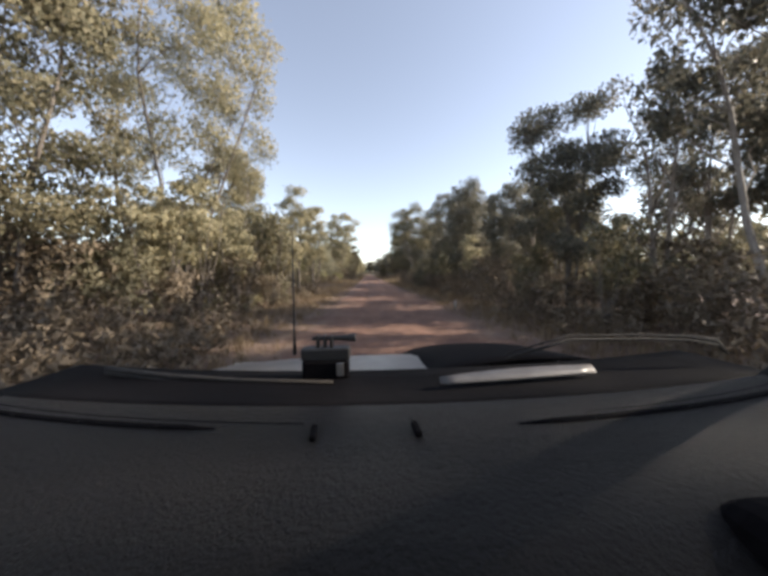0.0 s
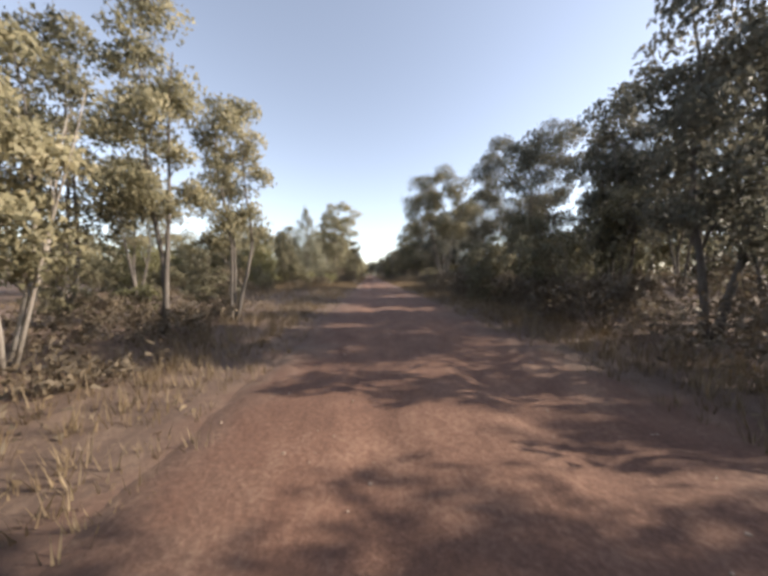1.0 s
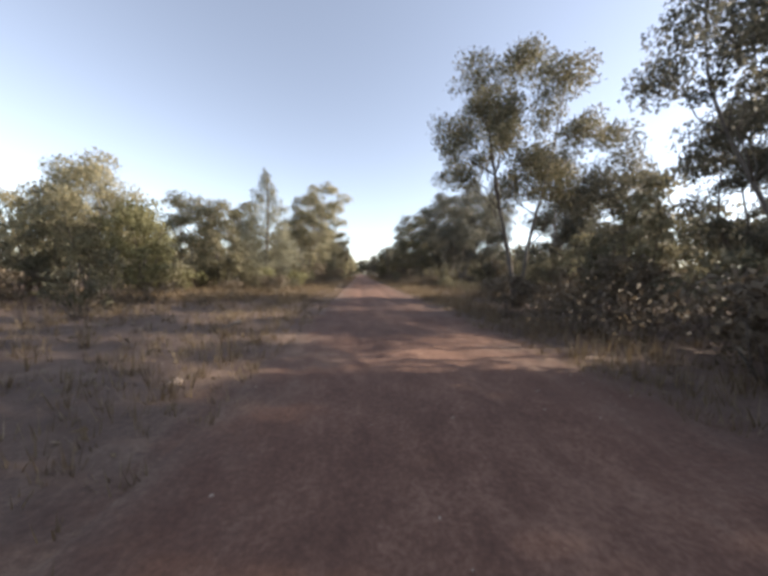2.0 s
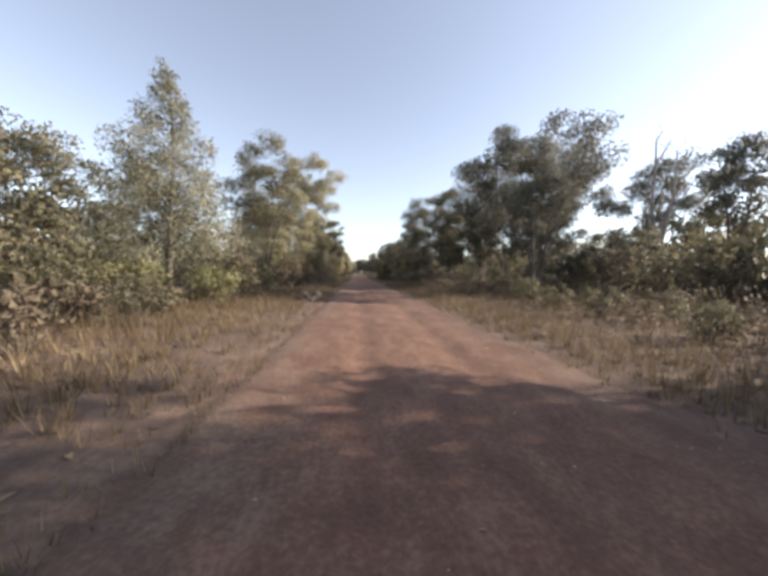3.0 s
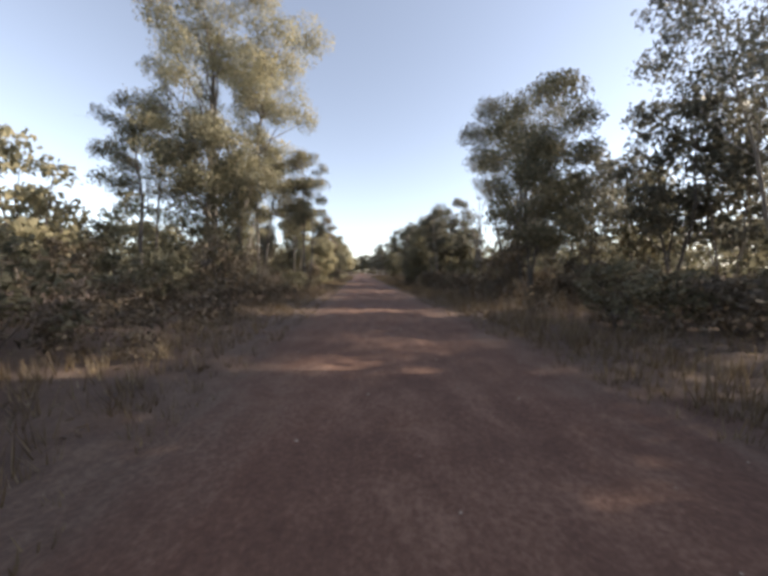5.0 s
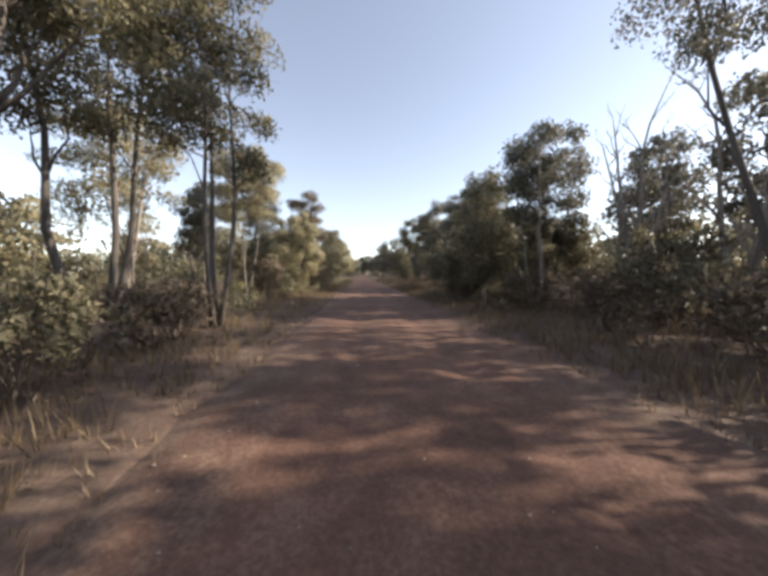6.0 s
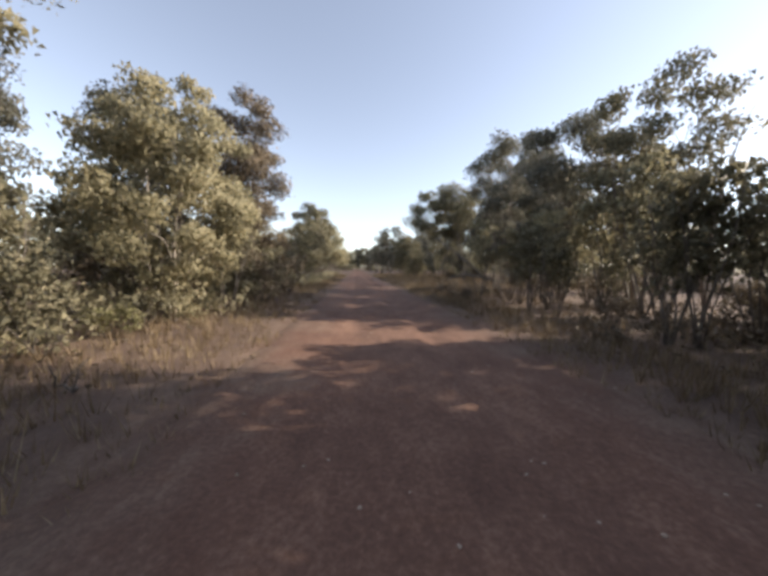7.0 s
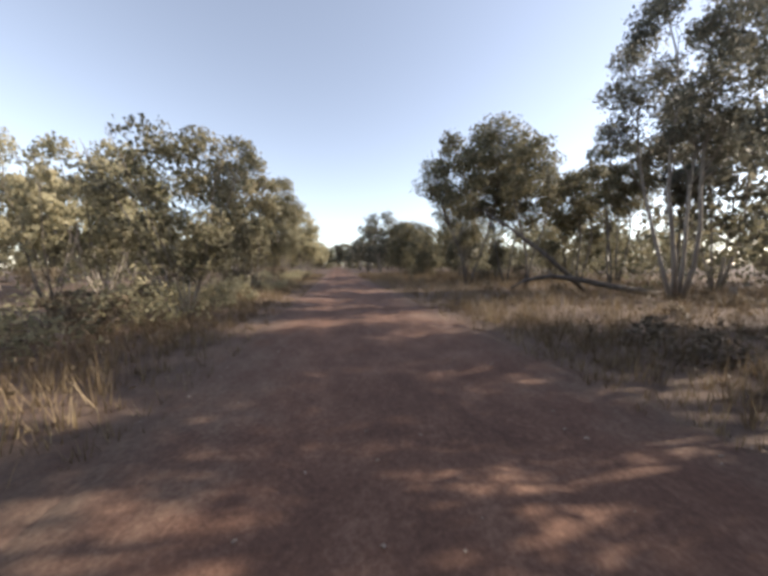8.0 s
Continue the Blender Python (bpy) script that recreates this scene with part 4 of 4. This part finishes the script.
def distant_woods():
    """The closed woodland beyond the roadside trees: crowns by the hundred, as one mass of foliage."""
    rng = np.random.default_rng(305)
    out, face, wide = [], [], []
    for x0, x1, y0, y1, count, h0, h1, leaves, size in (
            (-36, 40, 252, 280, 90, 2.0, 4.0, 110, 0.18), (17, 34, -5, 172, 170, 2.2, 4.2, 170, 0.10), (-34, -17, -5, 172, 120, 1.8, 3.6, 170, 0.10),
            (-36, -23, -20, 240, 150, 5.0, 8.0, 240, 0.17), (23, 36, -20, 240, 170, 6.0, 9.0, 240, 0.17),
            (-95, -36, -60, 330, 400, 6.5, 9.0, 90, 0.36), (36, 95, -60, 330, 400, 7.5, 10.0, 90, 0.36),
            (-120, 120, 276, 330, 330, 9, 12, 100, 0.3), (-38, -17, 165, 275, 120, 8, 11, 120, 0.26), (19, 38, 165, 275, 120, 8, 11, 120, 0.26)):
        cx, cy, ch = rng.uniform(x0, x1, count), rng.uniform(y0, y1, count), rng.uniform(h0, h1, count)
        for x, y, h in zip(cx, cy, ch):
            if -30 < x < 0 and 22 < y < 40:
                continue
            k = 6
            c = np.stack([x + rng.normal(size=k) * 1.6, y + rng.normal(size=k) * 1.6, h * rng.uniform(0.12, 0.88, k)], 1)
            p, d = clump_points(rng, c, np.full(k, 1.6), leaves, tufts=4)
            p[:, 2] = np.maximum(p[:, 2], 0.1)
            out.append(p)
            face.append(d)
            wide.append(np.full(leaves, size * 2.6))
    me = leaf_mesh("distant_woods", np.concatenate(out), np.concatenate(face), np.concatenate(wide)[:, None], np.concatenate(wide)[:, None] * 0.65, M_OLIVE, rng)
    return tagged(new("distant_woods", me), "hazy olive woodland closing the view behind the track", "woodland", kind="stuff")


distant_woods()


# ---------------------------------------------------------------- the four-wheel drive at the start of the track
M_DASH = surface("grey_dash_plastic", (0.0052, 0.0040, 0.0041), (0.0110, 0.0086, 0.0088), 6.0, 0.36, 0.8, 150.0, gloss=0.26)
M_COWL = surface("matt_black_plastic", (0.003, 0.003, 0.004), (0.007, 0.006, 0.007), 8.0, 0.9, 0.2, 60.0, gloss=0.08)
M_BLACK = surface("black_plastic", (0.006, 0.006, 0.008), (0.016, 0.016, 0.018), 8.0, 0.6, 0.2, 60.0)
M_PAINT = surface("dusty_silver_paint", (0.075, 0.07, 0.068), (0.16, 0.15, 0.145), 1.2, 0.42, 0.05, 18.0)
M_RUBBER = surface("dusty_rubber", (0.02, 0.018, 0.016), (0.05, 0.042, 0.036), 9.0, 0.9, 0.5, 50.0)
M_STEEL = surface("dull_steel", (0.35, 0.35, 0.36), (0.55, 0.55, 0.56), 6.0, 0.35, 0.1, 40.0, metallic=1.0)


def loft(name, rows, material, parent, label="", thick=0.0):
    """A smooth skin over rows of points, given thickness downwards where asked."""
    n = len(rows[0])
    verts = [p for row in rows for p in row]
    faces = [(j * n + i, j * n + i + 1, (j + 1) * n + i + 1, (j + 1) * n + i) for j in range(len(rows) - 1) for i in range(n - 1)]
    a, b, c = (Vector(verts[k]) for k in faces[0][:3])
    if (b - a).cross(c - a).z < 0:
        faces = [f[::-1] for f in faces]
    ob = part(name, mesh_from(name, verts, faces, material, True), parent, label)
    if thick:
        mod = ob.modifiers.new("thickness", "SOLIDIFY")
        mod.thickness, mod.offset = thick, -1
    return ob


def rounded_box(name, size, at, material, parent, label="", turn=(0, 0, 0), bevel=0.01):
    bm = bmesh.new()
    bmesh.ops.create_cube(bm, size=1.0)
    bmesh.ops.scale(bm, vec=size, verts=bm.verts)
    bmesh.ops.bevel(bm, geom=bm.edges[:], offset=bevel, segments=3, profile=0.5, affect="EDGES")
    me = bpy.data.meshes.new(name)
    bm.to_mesh(me)
    bm.free()
    me.materials.append(material)
    ob = part(name, me, parent, label)
    ob.matrix_local = pose(*at, *turn)
    return ob


def rod(name, path, radii, material, parent, label="", sides=8):
    return part(name, mesh_from(name, *tube(path, radii, sides), material, True), parent, label)


def ring(name, major, minor, at, material, parent, label="", turn=(0, 0, 0), n=36, m=10):
    verts, faces = [], []
    for i in range(n):
        a = 2 * math.pi * i / n
        for j in range(m):
            b = 2 * math.pi * j / m
            q = major + minor * math.cos(b)
            verts.append((q * math.cos(a), q * math.sin(a), minor * math.sin(b)))
    for i in range(n):
        for j in range(m):
            faces.append((i * m + j, ((i + 1) % n) * m + j, ((i + 1) % n) * m + (j + 1) % m, i * m + (j + 1) % m))
    ob = part(name, mesh_from(name, verts, faces, material, True), parent, label)
    ob.matrix_local = pose(*at, *turn)
    return ob


CAR_X = 0.07
car = thing("four_wheel_drive", (CAR_X, 0, 0), "dusty silver four-wheel drive with dark dashboard on the dirt track", "car")


def dash_edge(x):
    return 0.562 + 0.15 * (x - 0.05) ** 2


def dash_z(back):
    """Height of the padded top, by the way back from the glass edge."""
    return 1.260 + 0.010 * math.sin(min(back / 0.20, 1.0) * math.pi / 2) - 0.9 * max(0.0, back - 0.19) ** 2 - 14.0 * max(0.0, back - 0.32) ** 2


# the dashboard's padded top runs from the glass edge back to a rolled rim
DASH_BACK = (0.0, 0.008, 0.05, 0.10, 0.15, 0.20, 0.25, 0.30, 0.34, 0.37, 0.39)
dash = loft("dashboard", [[(-0.86 + 1.72 * i / 32, dash_edge(-0.86 + 1.72 * i / 32) - back, dash_z(back) - 0.006 * (back == 0.0) - 0.004 * ((i - 16) / 16) ** 2) for i in range(33)] for back in DASH_BACK],
            M_DASH, car, "dark grey grained plastic dashboard with slim vents", 0.02)


def on_dash(x0, x1, back, bend, lift=0.0, steps=10):
    out = []
    for k in range(steps + 1):
        x = x0 + (x1 - x0) * k / steps
        q = back - bend * (x - 0.05) ** 2
        out.append((x, dash_edge(x) - q, dash_z(q) - 0.004 * (x / 0.86) ** 2 + lift))
    return out


def slot(x0, x1, back, bend):
    """A demister outlet: a dark slot between two slim raised lips."""
    mid = on_dash(x0, x1, back, bend, -0.0005)
    hole = rod("demister_vent", mid, [0.002] + [0.0065] * 9 + [0.002], M_COWL, dash, "long black demister slot")
    for off in (-0.009, 0.009):
        rod("lip", [(p[0], p[1] + off, p[2] - 0.001) for p in mid], [0.0015] * 11, M_DASH, hole)
    for k in (2, 5, 8):
        rod("fin", [(mid[k][0], mid[k][1] - 0.008, mid[k][2] + 0.004), (mid[k][0] + 0.004, mid[k][1] + 0.008, mid[k][2] + 0.004)], [0.0015, 0.0015], M_DASH, hole, "", 5)


slot(-0.80, -0.315, 0.112, 0.045)
slot(0.165, 0.80, 0.112, 0.045)
rod("panel_seam", on_dash(-0.84, -0.18, 0.088, 0.055, -0.001), [0.002] * 11, M_COWL, dash)
rod("panel_seam", on_dash(0.30, 0.84, 0.086, 0.055, -0.001), [0.0016] * 11, M_COWL, dash)
for x in (-0.155, 0.0):
    rounded_box("clip", (0.010, 0.038, 0.010), (x, 0.443, 1.272), M_COWL, dash, "small black clip", (0, 0, 4), 0.003)
rounded_box("instrument_hood", (0.20, 0.10, 0.07), (0.375, 0.240, 1.246), M_COWL, dash, "black rounded instrument hood", (0, 0, 0), 0.033)
wheel = part("steering_wheel", mesh_from("hub", *tube([(0, 0, -0.03), (0, 0, 0.03)], [0.09, 0.075], 20), M_BLACK, True), car, "black steering wheel")
wheel.matrix_local = pose(0.43, -0.02, 1.02, 62, 0, 0)
ring("rim", 0.185, 0.016, (0, 0, 0.03), M_BLACK, wheel)
for a in (0, 120, 240):
    rod("spoke", [(0.07 * math.cos(radians(a + 90)), 0.07 * math.sin(radians(a + 90)), 0.01), (0.18 * math.cos(radians(a + 90)), 0.18 * math.sin(radians(a + 90)), 0.03)], [0.02, 0.014], M_BLACK, wheel)

# black cowl, wipers, bonnet and scoop ahead of the glass
loft("cowl", [[(-0.97 + 1.94 * i / 16, dash_edge(-0.97 + 1.94 * i / 16) + out, z - 0.004 * ((i - 8) / 8) ** 2) for i in range(17)] for out, z in ((0.004, 1.250), (0.05, 1.244), (0.12, 1.243), (0.20, 1.244), (0.26, 1.241))], M_COWL, car, "matt black plastic cowl below the glass", 0.015)
bonnet_rows = []
for j in range(9):
    y = 0.80 + 0.95 * j / 8
    bonnet_rows.append([(-0.82 + 1.64 * i / 20, y - 0.06 * (1 - ((i - 10) / 10) ** 2) * (j < 4), 1.205 - 0.135 * (j / 8) ** 1.3 - 0.05 * abs((i - 10) / 10) ** 3 - 0.10 * (j / 8) ** 6) for i in range(21)])
bonnet = loft("bonnet", bonnet_rows, M_PAINT, car, "dusty silver bonnet", 0.02)
scoop_rows = []
for j in range(8):
    v = j / 7
    scoop_rows.append([(0.10 + 0.68 * i / 14, 0.88 + 0.62 * v, 1.172 - 0.07 * v + (0.075 - 0.03 * v) * max(0.0, math.sin(math.pi * i / 14)) ** 0.5 * (1 if 0 < i < 14 else 0)) for i in range(15)])
loft("bonnet_scoop", scoop_rows, M_COWL, bonnet, "black raised bonnet scoop", 0.012)
# pale band above the cowl, added as a thin strip in the bonnet's paint
loft("pale_strip", [[(0.09 + 0.40 * k / 10, 0.655 + 0.045 * (k / 10) + w * (0.15 + 0.6 * math.sin(math.pi * (0.05 + 0.8 * k / 10))), 1.258 + 0.014 * w / 0.045) for k in range(11)] for w in (0.0, 0.022, 0.045)], M_PAINT, car, "added pale strip in bonnet paint along the cowl", 0.004)
for path, radii in (
        ([(-0.78, 0.84, 1.262), (-0.60, 0.80, 1.250), (-0.40, 0.76, 1.246), (-0.16, 0.72, 1.248)], [0.008, 0.007, 0.006, 0.004]),
        ([(0.28, 0.74, 1.300), (0.46, 0.76, 1.338), (0.68, 0.76, 1.334), (0.80, 0.76, 1.326), (0.87, 0.76, 1.313), (0.91, 0.76, 1.278)], [0.002, 0.0025, 0.003, 0.005, 0.009, 0.004])):
    wiper = rod("wiper", path, radii, M_RUBBER, car, "dusty black windscreen wiper arm")
    rod("blade", [(p[0], p[1] - 0.006, p[2] - 0.010) for p in path[:-1]], [0.004] * (len(path) - 1), M_RUBBER, wiper)
for s in (-1, 1):
    loft("front_guard", [[(s * (0.80 + 0.10 * u), y, 1.135 - 0.07 * (y - 0.7) - 0.34 * u ** 2.2 - 0.12 * max(0.0, y - 1.3)) for u in (0, 0.3, 0.6, 0.85, 1.0)] for y in (0.62, 0.9, 1.2, 1.5, 1.74)], M_PAINT, car, "", 0.015)
aerial = rod("aerial", [(-0.49, 1.70, 1.06), (-0.49, 1.70, 1.2), (-0.485, 1.70, 1.755)], [0.012, 0.005, 0.003], M_BLACK, car, "thin black whip aerial")

# action-camera mount on the cowl
mount = thing("camera_mount", (-0.112, 0.78, 1.243), "small black clip-on camera mount at the foot of the windscreen", "camera mount")
mount.scale = (1.25, 1.0, 0.82)
rounded_box("base", (0.095, 0.05, 0.060), (0, 0, 0.026), M_COWL, mount, "", (0, 0, 0), 0.008)
rounded_box("buckle", (0.10, 0.04, 0.040), (0, 0, 0.074), M_BLACK, mount, "", (0, 0, 0), 0.006)
for k in range(3):
    rounded_box("prong", (0.006, 0.026, 0.040), (-0.016 + 0.014 * k, 0, 0.112), M_BLACK, mount, "", (0, 0, 0), 0.002)
rod("thumb_screw", [(-0.028, 0, 0.122), (0.028, 0, 0.122), (0.058, 0, 0.122), (0.062, 0, 0.122)], [0.006, 0.008, 0.014, 0.014], M_BLACK, mount)
rounded_box("steel_clip", (0.014, 0.008, 0.04), (0.03, -0.026, 0.03), M_STEEL, mount, "shiny steel clip", (0, 0, 0), 0.002)

# the shell that carries them: sills, doors, roof and pillars, wheels
rounded_box("front_bumper", (1.70, 0.16, 0.32), (0, 1.84, 0.62), M_BLACK, car, "", (0, 0, 0), 0.04)
rounded_box("grille", (1.30, 0.05, 0.20), (0, 1.775, 0.89), M_BLACK, car, "", (0, 0, 0), 0.02)
for s in (-1, 1):
    rounded_box("front_wing", (0.06, 1.10, 0.42), (s * 0.86, 1.22, 0.78), M_PAINT, car, "", (0, 0, 0), 0.025)
    door = rounded_box("door", (0.07, 1.12, 0.72), (s * 0.86, 0.04, 0.84), M_PAINT, car, "silver door", (0, 0, 0), 0.03)
    rounded_box("door_handle", (0.03, 0.16, 0.03), (s * 0.05, -0.38, 0.24), M_BLACK, door, "black handle", (0, 0, 0), 0.008)
    rounded_box("rear_side", (0.07, 1.85, 0.72), (s * 0.86, -1.50, 0.88), M_PAINT, car, "", (0, 0, 0), 0.03)
    rod("windscreen_pillar", [(s * 0.93, 0.74, 1.14), (s * 0.84, 0.45, 1.46), (s * 0.72, 0.10, 1.76)], [0.035, 0.03, 0.035], M_BLACK, car)
    rod("door_pillar", [(s * 0.83, -0.52, 1.2), (s * 0.74, -0.50, 1.76)], [0.035, 0.035], M_BLACK, car)
    rod("rear_pillar", [(s * 0.83, -2.30, 1.2), (s * 0.74, -2.15, 1.76)], [0.04, 0.04], M_BLACK, car)
    rounded_box("headlight", (0.28, 0.06, 0.16), (s * 0.72, 1.765, 0.92), M_STEEL, car, "", (0, 0, 0), 0.02)
loft("roof", [[(-0.74 + 1.48 * i / 10, 0.12 - 2.36 * j / 8, 1.80 - 0.05 * ((i - 5) / 5) ** 2 - 0.03 * ((j - 4) / 4) ** 2) for i in range(11)] for j in range(9)], M_PAINT, car, "silver roof", 0.03)
rounded_box("floor_pan", (1.66, 4.0, 0.10), (0, -0.35, 0.46), M_BLACK, car, "", (0, 0, 0), 0.02)
rounded_box("tailgate", (1.66, 0.07, 0.75), (0, -2.42, 0.88), M_PAINT, car, "", (0, 0, 0), 0.03)
for s, y in itertools.product((-1, 1), (1.12, -1.62)):
    road_wheel = part("road_wheel", mesh_from("hub_disc", *tube([(-0.09, 0, 0), (-0.085, 0, 0), (0.085, 0, 0), (0.09, 0, 0)], [0.18, 0.20, 0.20, 0.18], 24), M_STEEL, True), car, "dusty steel wheel")
    road_wheel.matrix_local = pose(s * 0.76, y, 0.405)
    ring("tyre", 0.285, 0.115, (0, 0, 0), M_RUBBER, road_wheel, "worn black tyre", (0, 90, 0))
